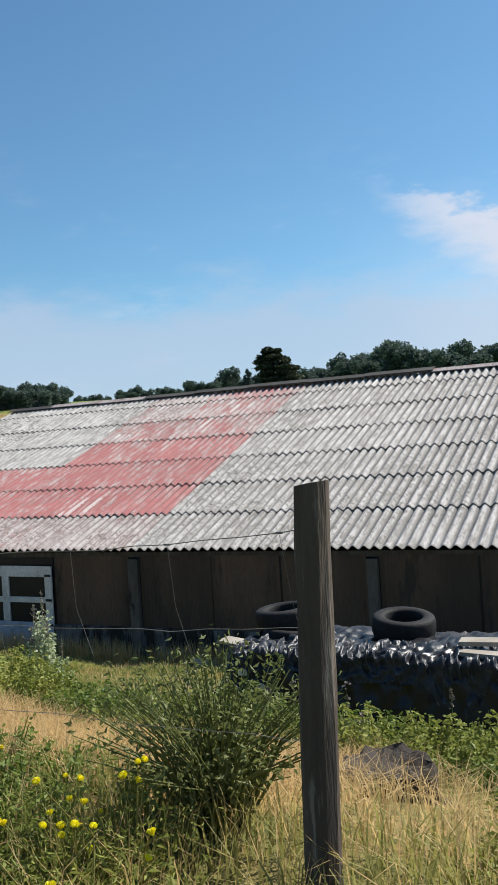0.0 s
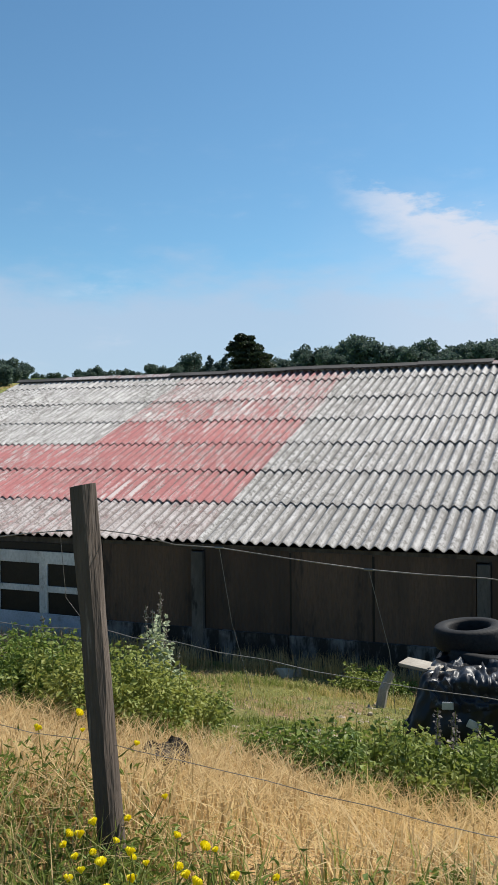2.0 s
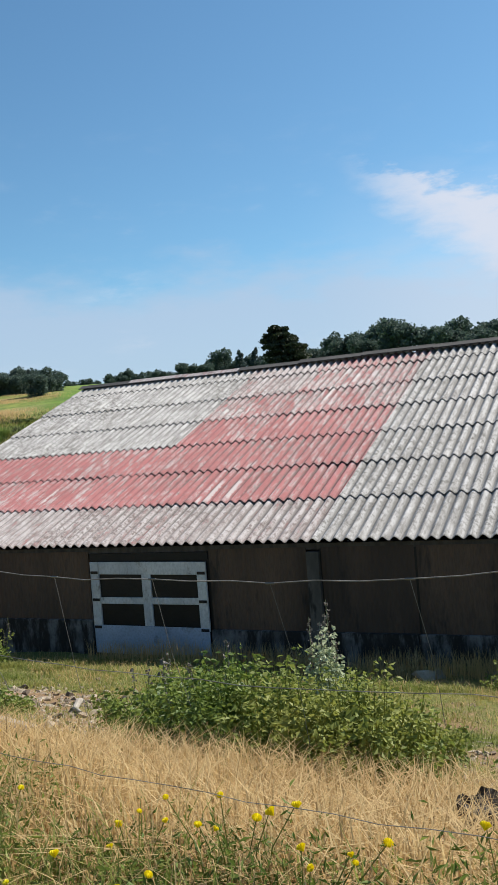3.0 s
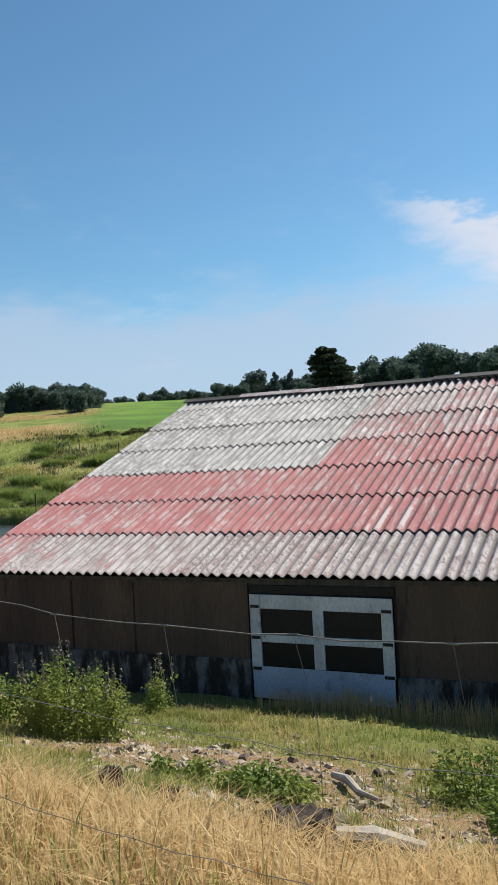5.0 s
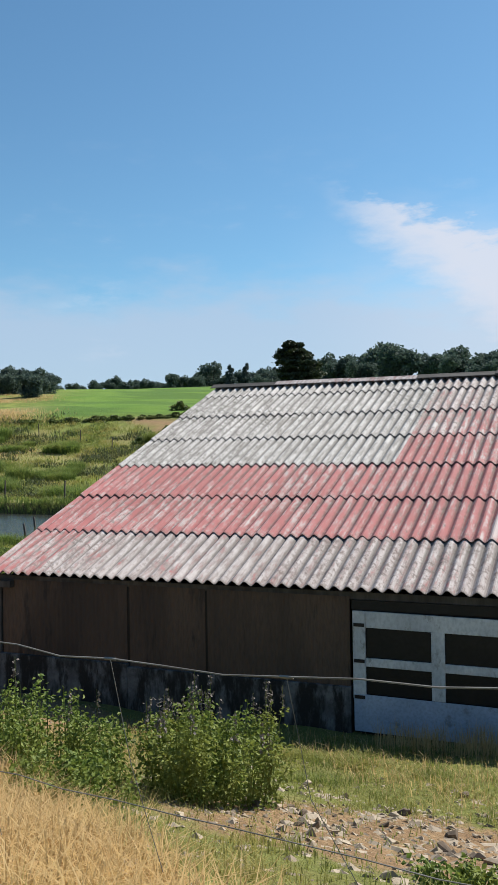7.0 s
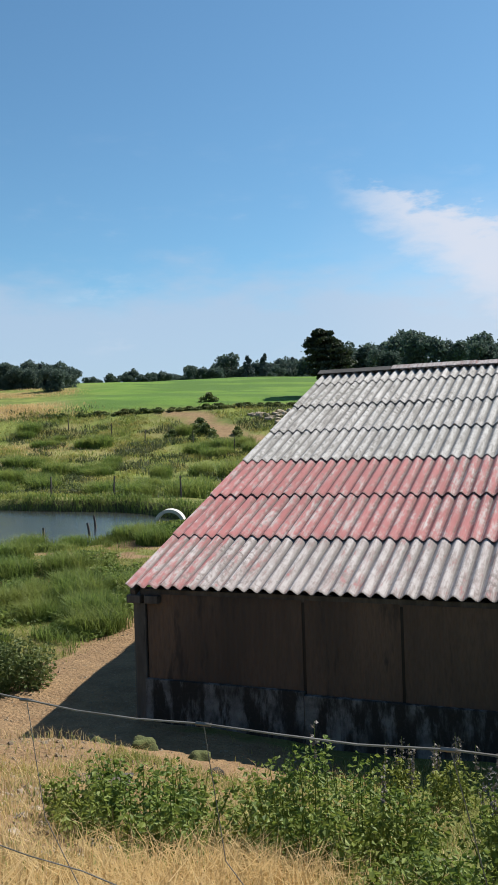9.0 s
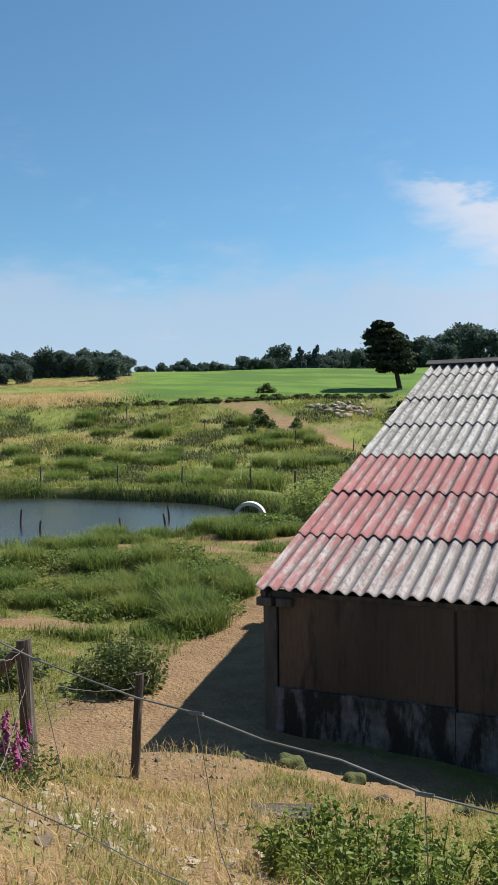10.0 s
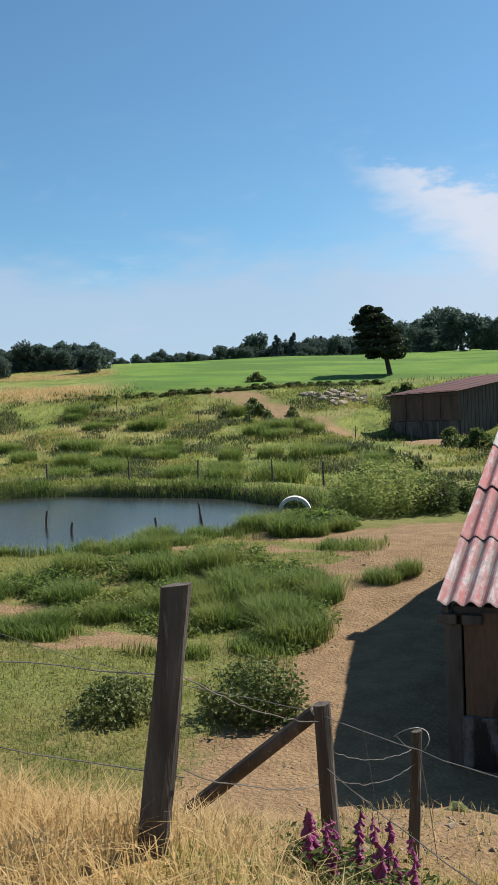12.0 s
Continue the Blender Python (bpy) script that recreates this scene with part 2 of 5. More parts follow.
def leaf_material(name, a, b, c, glow=0.3, rough=0.6):
    """Leaves and blades: each one its own tone, with light passing through."""
    m = bpy.data.materials.new(name)
    m.use_nodes = True
    t = m.node_tree
    bsdf, out = t.nodes["Principled BSDF"], t.nodes["Material Output"]
    geo = node(t, "ShaderNodeNewGeometry")
    col = mix(t, geo.outputs["Random Per Island"], a, b)
    col = mix(t, ramp(t, noise_tex(t, geo.outputs["Position"], 0.7, 3.0), 0.4, 0.7), col, c)
    t.links.new(col, bsdf.inputs["Base Color"])
    bsdf.inputs["Roughness"].default_value = rough
    bsdf.inputs["Specular IOR Level"].default_value = 0.3
    thin = node(t, "ShaderNodeBsdfTranslucent", Color=col)
    both = node(t, "ShaderNodeMixShader", in_0=glow, in_1=bsdf.outputs[0], in_2=thin.outputs[0])
    t.links.new(both.outputs[0], out.inputs[0])
    return m


STRAW = leaf_material("straw", (0.66, 0.51, 0.27), (0.40, 0.265, 0.11), (0.55, 0.39, 0.17), 0.5)
GREEN_GRASS = leaf_material("green_grass", (0.230, 0.255, 0.060), (0.135, 0.180, 0.038), (0.330, 0.285, 0.090), 0.5)
DARK_GRASS = leaf_material("rush_green", (0.199, 0.271, 0.057), (0.057, 0.100, 0.025), (0.209, 0.242, 0.062), 0.5)
NETTLE = leaf_material("nettle_leaf", (0.20, 0.255, 0.05), (0.075, 0.13, 0.024), (0.27, 0.285, 0.065), 0.4)
PALE_LEAF = leaf_material("willow_leaf", (0.285, 0.332, 0.095), (0.206, 0.262, 0.067), (0.332, 0.364, 0.119), 0.5)
GREY_LEAF = leaf_material("mullein_leaf", (0.36, 0.42, 0.24), (0.18, 0.25, 0.10), (0.42, 0.46, 0.30), 0.4)
SEED = leaf_material("seed_head", (0.159, 0.141, 0.122), (0.104, 0.092, 0.086), (0.184, 0.159, 0.134), 0.2)
SEDGE = leaf_material("sedge_green", (0.073, 0.098, 0.034), (0.037, 0.055, 0.020), (0.092, 0.098, 0.037), 0.35)
BROOM = leaf_material("broom_twig", (0.15, 0.185, 0.055), (0.07, 0.10, 0.03), (0.20, 0.21, 0.07), 0.4)
PINE = leaf_material("pine_needle", (0.037, 0.052, 0.027), (0.022, 0.034, 0.019), (0.043, 0.055, 0.025), 0.25)
# far trees: the haze of distance is mixed into these bluish leaf colours
HAZED_WOOD_LEAF = leaf_material("hazed_woodland_leaf", (0.085, 0.125, 0.10), (0.05, 0.078, 0.066), (0.095, 0.13, 0.098), 0.35, 0.8)
HAZED_CONIFER = leaf_material("hazed_far_conifer", (0.06, 0.088, 0.082), (0.04, 0.062, 0.06), (0.065, 0.092, 0.082), 0.25, 0.8)
HEDGE = leaf_material("hedge_leaf", (0.117, 0.153, 0.043), (0.063, 0.095, 0.027), (0.162, 0.180, 0.059), 0.4)
YELLOW = leaf_material("yellow_petal", (0.9, 0.82, 0.03), (0.88, 0.76, 0.02), (0.9, 0.84, 0.05), 0.45)
PURPLE = leaf_material("foxglove_bell", (0.38, 0.08, 0.22), (0.26, 0.05, 0.14), (0.44, 0.15, 0.29), 0.4)


def ground_material():
    def build(t, bsdf):
        p = place_of(t)
        cover = node(t, "ShaderNodeAttribute")
        far = node(t, "ShaderNodeAttribute")
        cover.attribute_name, far.attribute_name = "cover", "field"
        c = node(t, "ShaderNodeSeparateColor", in_0=cover.outputs["Color"])
        f = node(t, "ShaderNodeSeparateColor", in_0=far.outputs["Color"])
        big, mid, fine = noise_tex(t, p, 0.35, 4.0), noise_tex(t, p, 2.2, 6.0, 0.65), noise_tex(t, p, 22.0, 5.0, 0.7)
        grass = mix(t, ramp(t, mid, 0.32, 0.68), (0.092, 0.107, 0.028), (0.218, 0.177, 0.067))
        grass = mix(t, ramp(t, big, 0.4, 0.62), grass, (0.157, 0.172, 0.047))
        dirt = mix(t, ramp(t, mid, 0.3, 0.7), (0.295, 0.193, 0.103), (0.200, 0.124, 0.067))
        dirt = mix(t, ramp(t, fine, 0.52, 0.7), dirt, (0.348, 0.255, 0.162))
        straw = mix(t, ramp(t, mid, 0.3, 0.7), (0.434, 0.287, 0.130), (0.287, 0.184, 0.079))
        rub = calc(t, "MULTIPLY", calc(t, "SUBTRACT", mid, 0.5), 1.3)
        col = mix(t, ramp(t, calc(t, "ADD", c.outputs[0], rub), 0.3, 0.7), grass, dirt)
        col = mix(t, ramp(t, calc(t, "ADD", c.outputs[1], rub), 0.3, 0.7), col, straw)
        # pond mud, with the bank's strip of shade in the same dark colour
        col = mix(t, calc(t, "MULTIPLY", ramp(t, calc(t, "ADD", c.outputs[2], rub), 0.35, 0.65), 0.8), col, (0.030, 0.027, 0.019))
        # meadow and crop beyond the pond
        wide = noise_tex(t, stretched(t, p, 1.0, 0.55, 1.0), 0.13, 5.0, 0.6)
        tuft = noise_tex(t, stretched(t, p, 1.0, 0.6, 1.0), 0.6, 6.0, 0.7)
        meadow = mix(t, ramp(t, tuft, 0.36, 0.62), (0.086, 0.115, 0.028), (0.191, 0.218, 0.051))
        meadow = mix(t, ramp(t, wide, 0.50, 0.64), meadow, (0.22, 0.20, 0.075))
        crop = mix(t, ramp(t, wide, 0.35, 0.65), (0.085, 0.165, 0.024), (0.125, 0.205, 0.034))
        crop = mix(t, ramp(t, noise_tex(t, stretched(t, p, 0.03, 0.12, 0.0), 1.0, 2.0), 0.48, 0.56), crop, (0.073, 0.136, 0.025))
        hay = mix(t, ramp(t, tuft, 0.3, 0.7), (0.365, 0.262, 0.118), (0.234, 0.180, 0.074))
        col = mix(t, f.outputs[0], col, meadow)
        col = mix(t, f.outputs[1], col, crop)
        col = mix(t, ramp(t, calc(t, "ADD", f.outputs[2], calc(t, "MULTIPLY", calc(t, "SUBTRACT", tuft, 0.5), 1.5)), 0.35, 0.65), col, hay)
        # crumbs and trampled hollows
        crumb = node(t, "ShaderNodeTexVoronoi", Vector=p, Scale=17.0, Randomness=1.0)
        near = calc(t, "SUBTRACT", 1.0, f.outputs[0])
        speckle = calc(t, "MULTIPLY", calc(t, "MULTIPLY", ramp(t, crumb.outputs["Distance"], 0.2, 0.5), ramp(t, fine, 0.4, 0.62)), near)
        col = mix(t, calc(t, "MULTIPLY", speckle, 0.32), col, (0.071, 0.052, 0.028))
        t.links.new(col, bsdf.inputs["Base Color"])
        bump(t, bsdf, calc(t, "ADD", calc(t, "ADD", fine, mid), calc(t, "MULTIPLY", crumb.outputs["Distance"], -0.6)), 0.05, 0.8)
    return material("ground_cover", build, 0.95, 0.0, 0.15)


def water_material():
    def build(t, bsdf):
        p = place_of(t)
        bsdf.inputs["IOR"].default_value = 2.8
        t.links.new(mix(t, noise_tex(t, p, 0.5), (0.012, 0.013, 0.011), (0.02, 0.02, 0.015)), bsdf.inputs["Base Color"])
        bump(t, bsdf, noise_tex(t, stretched(t, p, 1.0, 1.0, 1.0), 9.0, 2.0), 0.005, 1.0)
    return material("pond_water", build, 0.2, 0.0, 0.5)


GROUND, WATER = ground_material(), water_material()


# ---- building helpers ----
def put(name, bm, mat):
    me = bpy.data.meshes.new(name)
    bmesh.ops.recalc_face_normals(bm, faces=bm.faces)
    bm.to_mesh(me)
    bm.free()
    me.materials.append(mat)
    return me


def part(name, bm, mat, parent, label=""):
    """Links a bmesh as one mesh object under a thing or a part."""
    ob = new(name, put(name, bm, mat))
    ob.parent = parent
    return tagged(ob, label)


def base(name, place=(0, 0, 0), label="", category="", group="", kind=""):
    ob = new(name)
    ob.location = place
    return tagged(ob, label, category, group, kind)


def box(bm, lo, hi, bevel=0.0, m=None):
    lo, hi = Vector(lo), Vector(hi)
    made = bmesh.ops.create_cube(bm, size=1.0)["verts"]
    bmesh.ops.transform(bm, matrix=Matrix.LocRotScale((lo + hi) / 2, None, hi - lo), verts=made)
    if bevel:
        edges = list({e for v in made for e in v.link_edges})
        out = bmesh.ops.bevel(bm, geom=edges, offset=bevel, segments=2, affect="EDGES", profile=0.6)
        made = list({v for f in out["faces"] for v in f.verts} | {v for v in made if v.is_valid})
    if m is not None:
        bmesh.ops.transform(bm, matrix=m, verts=[v for v in made if v.is_valid])
    return made


def tube(bm, points, radii, sides=7):
    """A bent, tapered rod through the points."""
    rings, n = [], len(points)
    pts = [Vector(p) for p in points]
    if isinstance(radii, (int, float)):
        radii = [radii] * n
    for i, p in enumerate(pts):
        d = (pts[min(i + 1, n - 1)] - pts[max(i - 1, 0)]).normalized()
        u = d.cross(Vector((0.3, 0.9, 0.31))).normalized()
        v = d.cross(u)
        rings.append([bm.verts.new(p + (u * math.cos(k) + v * math.sin(k)) * radii[i]) for k in (2 * math.pi * j / sides for j in range(sides))])
    for a, b in zip(rings, rings[1:]):
        for j in range(sides):
            bm.faces.new((a[j], a[(j + 1) % sides], b[(j + 1) % sides], b[j]))
    bm.faces.new(rings[0][::-1])
    bm.faces.new(rings[-1])


def tri_mesh(name, verts, tris, mat, smooth_shade=False):
    """A mesh from arrays of corners and triangles."""
    me = bpy.data.meshes.new(name)
    verts, tris = np.asarray(verts, np.float32), np.asarray(tris, np.int32)
    me.vertices.add(len(verts))
    me.vertices.foreach_set("co", verts.ravel())
    me.loops.add(tris.size)
    me.loops.foreach_set("vertex_index", tris.ravel())
    me.polygons.add(len(tris))
    me.polygons.foreach_set("loop_start", np.arange(0, tris.size, 3, dtype=np.int32))
    me.polygons.foreach_set("use_smooth", np.full(len(tris), smooth_shade))
    me.update(calc_edges=True)
    me.materials.append(mat)
    return me


def blades(rng, roots, height, width, lean=0.35, droop=0.3):
    """Grass: each blade a bent strip that ends in a point. Returns corners and triangles."""
    n = len(roots)
    h = height * rng.uniform(0.55, 1.15, n)[:, None]
    a = rng.uniform(0, 2 * np.pi, n)
    d = np.stack([np.cos(a), np.sin(a), np.zeros(n)], 1)
    side = np.stack([-d[:, 1], d[:, 0], d[:, 2]], 1) * (width * rng.uniform(0.6, 1.3, n))[:, None] / 2
    k = rng.uniform(0.1, 1.0, n)[:, None]
    up = np.array([0, 0, 1.0])
    mid = roots + h * (0.55 * up + d * k * lean * 0.45)
    tip = roots + h * ((1 - droop * k * 0.6) * up + d * k * (lean + droop))
    v = np.stack([roots - side, roots + side, mid - side * 0.75, mid + side * 0.75, tip], 1).reshape(-1, 3)
    o = (np.arange(n) * 5)[:, None, None]
    return v, (np.array([[0, 1, 3], [0, 3, 2], [2, 3, 4]])[None] + o).reshape(-1, 3)


def leaves(rng, at, size, flat=0.5, ratio=0.45, axis=None):
    """Leaves at the given places: each a folded lozenge, turned at random. flat: how level they lie."""
    n = len(at)
    d = rng.normal(size=(n, 3)) if axis is None else axis + rng.normal(size=(n, 3)) * 0.35
    d[:, 2] *= 1 - flat if axis is None else 1
    d /= np.linalg.norm(d, axis=1)[:, None] + 1e-9
    r = rng.normal(size=(n, 3)) * (1 - flat) + np.array([0, 0, flat])
    s = np.cross(d, r)
    s /= np.linalg.norm(s, axis=1)[:, None] + 1e-9
    up = np.cross(s, d)
    L = (size * rng.uniform(0.6, 1.25, n))[:, None]
    b, tip = at - d * L / 2, at + d * L / 2 - up * L * 0.12
    l, q = at - s * L * ratio + up * L * 0.1, at + s * L * ratio + up * L * 0.1
    v = np.stack([b, l, tip, q], 1).reshape(-1, 3)
    o = (np.arange(n) * 4)[:, None, None]
    return v, (np.array([[0, 2, 1], [0, 3, 2]])[None] + o).reshape(-1, 3)


def joined(pieces):
    vs, ts, k = [], [], 0
    for v, t in pieces:
        vs.append(v)
        ts.append(t + k)
        k += len(v)
    return np.concatenate(vs), np.concatenate(ts)


def on_ground(xy, sink=0.02):
    return np.array([(x, y, gz(x, y) - sink) for x, y in xy])


def stuff(name, data, mat, label, category):
    return tagged(new(name, tri_mesh(name, *data, mat)), label, category, kind="stuff")


# ---- ground and pond ----
def graded(lo, hi, step, far, grow):
    mid = list(np.arange(lo, hi + 1e-6, step))
    out, s = [], step
    while (out[-1] if out else 0) < far:
        s *= grow
        out.append((out[-1] if out else 0) + s)
    return [lo - v for v in reversed(out)] + mid + [hi + v for v in out]


def cover_of(x, y):
    """Bare earth, straw and shaded dark mud; then meadow, crop and hay."""
    fy = fence_y(x)
    dirt = smooth(1.6, 0.0, x) * smooth(-6.5, -3.5, x) * smooth(-3.4, -2.2, y) * smooth(16.5, 14.0, y)
    dirt = max(dirt, 0.9 * smooth(4.5, 1.5, x) * smooth(-0.8, 0.3, x) * smooth(-4.2, -3.0, y) * smooth(0.4, -0.6, y))
    path = smooth(2.0, 0.7, abs((y - 12.5) + 0.18 * (x + 4))) * smooth(-9.5, -7.0, x) * smooth(1, -1, x)
    dirt = max(dirt * smooth(-4.2, -2.3, x + 0.12 * (y - 4)), path)
    dirt = max(dirt, 0.78 * smooth(2.2, 0.7, math.hypot((x - 7.4) / 1.5, (y + 4.5) / 0.85)))
    dirt = max(dirt, 0.6 * smooth(1.7, 0.7, math.hypot((x - 10.2) / 1.2, y + 7.2)), 0.55 * smooth(1.6, 0.6, math.hypot((x - 13.5) / 0.7, (y + 5.8) / 1.6)))
    dirt = max(dirt, 0.75 * smooth(1.7, 0.6, math.hypot(x - 9.4, y + 5.9)), 0.5 * smooth(1.6, 0.7, math.hypot(x - 12.6, y + 3.3)))
    dirt = max(dirt, 0.66 * smooth(2.6, 1.2, math.hypot((x - 1.4) / 1.4, y + 5.0)))
    dirt = max(dirt, 0.64 * smooth(4.6, 2.8, x) * smooth(0.6, 1.8, x) * smooth(-10, -9, y) * smooth(-3.6, -4.6, y))
    reach = lerp(3.0, 0.9, smooth(4.6, 7.9, x)) + 0.35 * smooth(8.4, 9.4, x) + 0.75 * smooth(10.3, 11.2, x) + 1.0 * smooth(12.6, 14.0, x)
    rim = 0.8 * smooth(14.8, 16.0, x)
    straw = smooth(-1.1 + rim, -0.4 + rim, y - fy) * smooth(reach + 0.5, reach - 0.4, y - fy) * smooth(2.6, 4.6, x)
    straw = max(straw, smooth(1.6 - 0.9 * smooth(-6.4, -5.4, y), 0.1, x) * smooth(-9.5, -8.2, y) * smooth(-3.6, -4.8, y) * smooth(-9, -5, x))
    straw = max(straw, 0.55 * smooth(-1.6, -0.9, y) * smooth(0.0, -0.4, y) * smooth(6.5, 8.0, x))
    if -11 < x < -2 and 2 < y < 13:
        dirt = max(dirt, 0.8 * smooth(0.56, 0.7, 0.5 + noise.noise((x * 0.42, y * 0.85, 44.0)) + 0.25 * noise.noise((x * 1.6, y * 2.2, 3.0))))
    straw *= 1 - 0.6 * smooth(16.6, 17.3, x)
    # dark pond mud; its visible rim also paints the shade under the bank
    shaded_mud = smooth(1.07, 1.0, pond_r(x, y))
    s = -0.41 * (x - 2) + 0.912 * (y + 9.4)
    q = 0.912 * (x - 2) + 0.41 * (y + 9.4)
    track = smooth(2.8, 1.0, abs(0.807 * (y - 52) + 0.59 * (x + 15.5))) * smooth(41, 46, y) * smooth(70, 65, y)
    meadow = smooth(38, 46, s) * (1 - track)
    dirt = max(dirt, track)
    hedge = 84 + 1.5 * math.sin(q * 0.12)
    crop = smooth(hedge - 1, hedge + 1.5, s) * smooth(-16, -10, q + 0.14 * (s - 84))
    hay = 0.7 * smooth(79, 83, s) * smooth(91, 87, s) * smooth(-9, -15, q) + 0.5 * smooth(107, 111, s) * smooth(124, 118, s) * smooth(-15, -19, q) + 0.4 * smooth(64, 68, s) * smooth(74, 70, s) * smooth(-6, -12, q)
    hay = max(hay, 0.42 * smooth(52, 58, s) * smooth(72, 64, s) * smooth(-34, -26, q) * smooth(-8, -16, q))
    return (dirt, straw, shaded_mud), (meadow, crop, hay * (1 - 0.8 * crop))


def make_ground():
    xs, ys = graded(-24, 24, 0.3, 2600, 1.12), graded(-16, 28, 0.3, 2600, 1.075)
    verts = [(x, y, gz(x, y)) for y in ys for x in xs]
    nx, ny = len(xs), len(ys)
    i = (np.arange(ny - 1)[:, None] * nx + np.arange(nx - 1)[None]).reshape(-1, 1)
    tris = np.concatenate([i + [0, 1, nx + 1], i + [0, nx + 1, nx]], 1).reshape(-1, 3)
    me = tri_mesh("ground", verts, tris, GROUND, True)
    tones = [cover_of(x, y) for x, y, z in verts]
    for name, k in (("cover", 0), ("field", 1)):
        att = me.attributes.new(name, "FLOAT_COLOR", "POINT")
        att.data.foreach_set("color", np.array([(*t[k], 1.0) for t in tones], np.float32).ravel())
    tagged(new("ground", me), "rough farm ground of grass, straw and sandy soil rising to fields", "ground", kind="structure")
    bm = bmesh.new()
    ring = [bm.verts.new((-19 + 12.4 * math.cos(a), 15.5 + 11.2 * math.sin(a), 1.08)) for a in np.linspace(0, 2 * math.pi, 73)[:-1]]
    bm.faces.new(ring)
    tagged(new("pond_water", put("pond_water", bm, WATER)), "still dark pond water that mirrors the blue sky", "pond", kind="structure")


make_ground()


# ---- barn ----
PITCH, WAVES = 0.177, 5
SHEET_W = PITCH * WAVES
SLOPE = math.atan2(3.27, 8.52)
EAVE_Z, RIDGE_Y, RIDGE_Z, WALL_Y, BARN_END = 2.2, 8.52, 5.47, 0.12, 23.9


def corrugated(length, waves=WAVES, per=8, lap=0.03):
    """One wavy sheet with thickness, its low edge on the origin, running up +y."""
    bm = bmesh.new()
    n = waves * per
    rows = []
    for y, lift in ((0.0, 0.02), (length, -0.004)):
        for t in (0.0, -0.009):
            rows.append([bm.verts.new((x, y, lift + t + 0.031 * math.cos(2 * math.pi * x / PITCH))) for x in ((waves * PITCH + lap) * i / n for i in range(n + 1))])
    f0, f1, b0, b1 = rows
    for i in range(n):
        bm.faces.new((f0[i], f0[i + 1], b0[i + 1], b0[i]))
        bm.faces.new((f1[i + 1], f1[i], b1[i], b1[i + 1]))
        bm.faces.new((f1[i], f1[i + 1], f0[i + 1], f0[i]))
    for i in (0, n):
        bm.faces.new((f0[i], b0[i], b1[i], f1[i]))
    return bm


def plinth_material():
    """Limewashed concrete, flaked, with black algae running in blots."""
    def build(t, bsdf):
        p = place_of(t)
        run = noise_tex(t, stretched(t, p, 3.2, 3.2, 0.9), 1.6, 6.0, 0.68)
        fine = noise_tex(t, p, 24.0, 5.0, 0.7)
        c = mix(t, ramp(t, noise_tex(t, p, 5.0, 4.0), 0.35, 0.65), (0.09, 0.087, 0.083), (0.175, 0.172, 0.168))
        c = mix(t, ramp(t, run, 0.40, 0.56), c, (0.022, 0.02, 0.018))
        c = mix(t, calc(t, "MULTIPLY", ramp(t, fine, 0.5, 0.7), 0.5), c, (0.05, 0.046, 0.042))
        t.links.new(c, bsdf.inputs["Base Color"])
        bump(t, bsdf, fine, 0.006)
    return material("flaked_limewash", build, 0.9)


PLINTH = plinth_material()
# caps dark throughout: the shade of the gap beneath is put into their colour
SHADED_CAP = mottled("shaded_ridge_cap", (0.075, 0.07, 0.066), (0.04, 0.037, 0.035), 1.5, 25, 0.8)
barn = base("barn", (0, 0, 0.3), "long low barn with red and grey corrugated roof", "barn")
BARN_AT = Matrix.Translation((0, 0, -0.3))


def barn_part(name, bm, mat, parent=None, label=""):
    """A part of the barn, given in world places."""
    bmesh.ops.transform(bm, matrix=BARN_AT, verts=bm.verts)
    return part(name, bm, mat, parent or barn, label)


def corrugated_look(row, col):
    """Which paint a sheet still carries: the red field, its faded rim, the bare rest."""
    if row == 0:
        return SHEET_FADED if col == 0 else SHEET_TRACE if col < 11 else SHEET_GREY
    if row < 3:
        return SHEET_RED if col < 11 else SHEET_GREY
    if 6 <= col < 11:
        if row == 3:
            return SHEET_RED
        return SHEET_FADED if col > 7 or row == 4 else SHEET_TRACE
    return SHEET_GREY


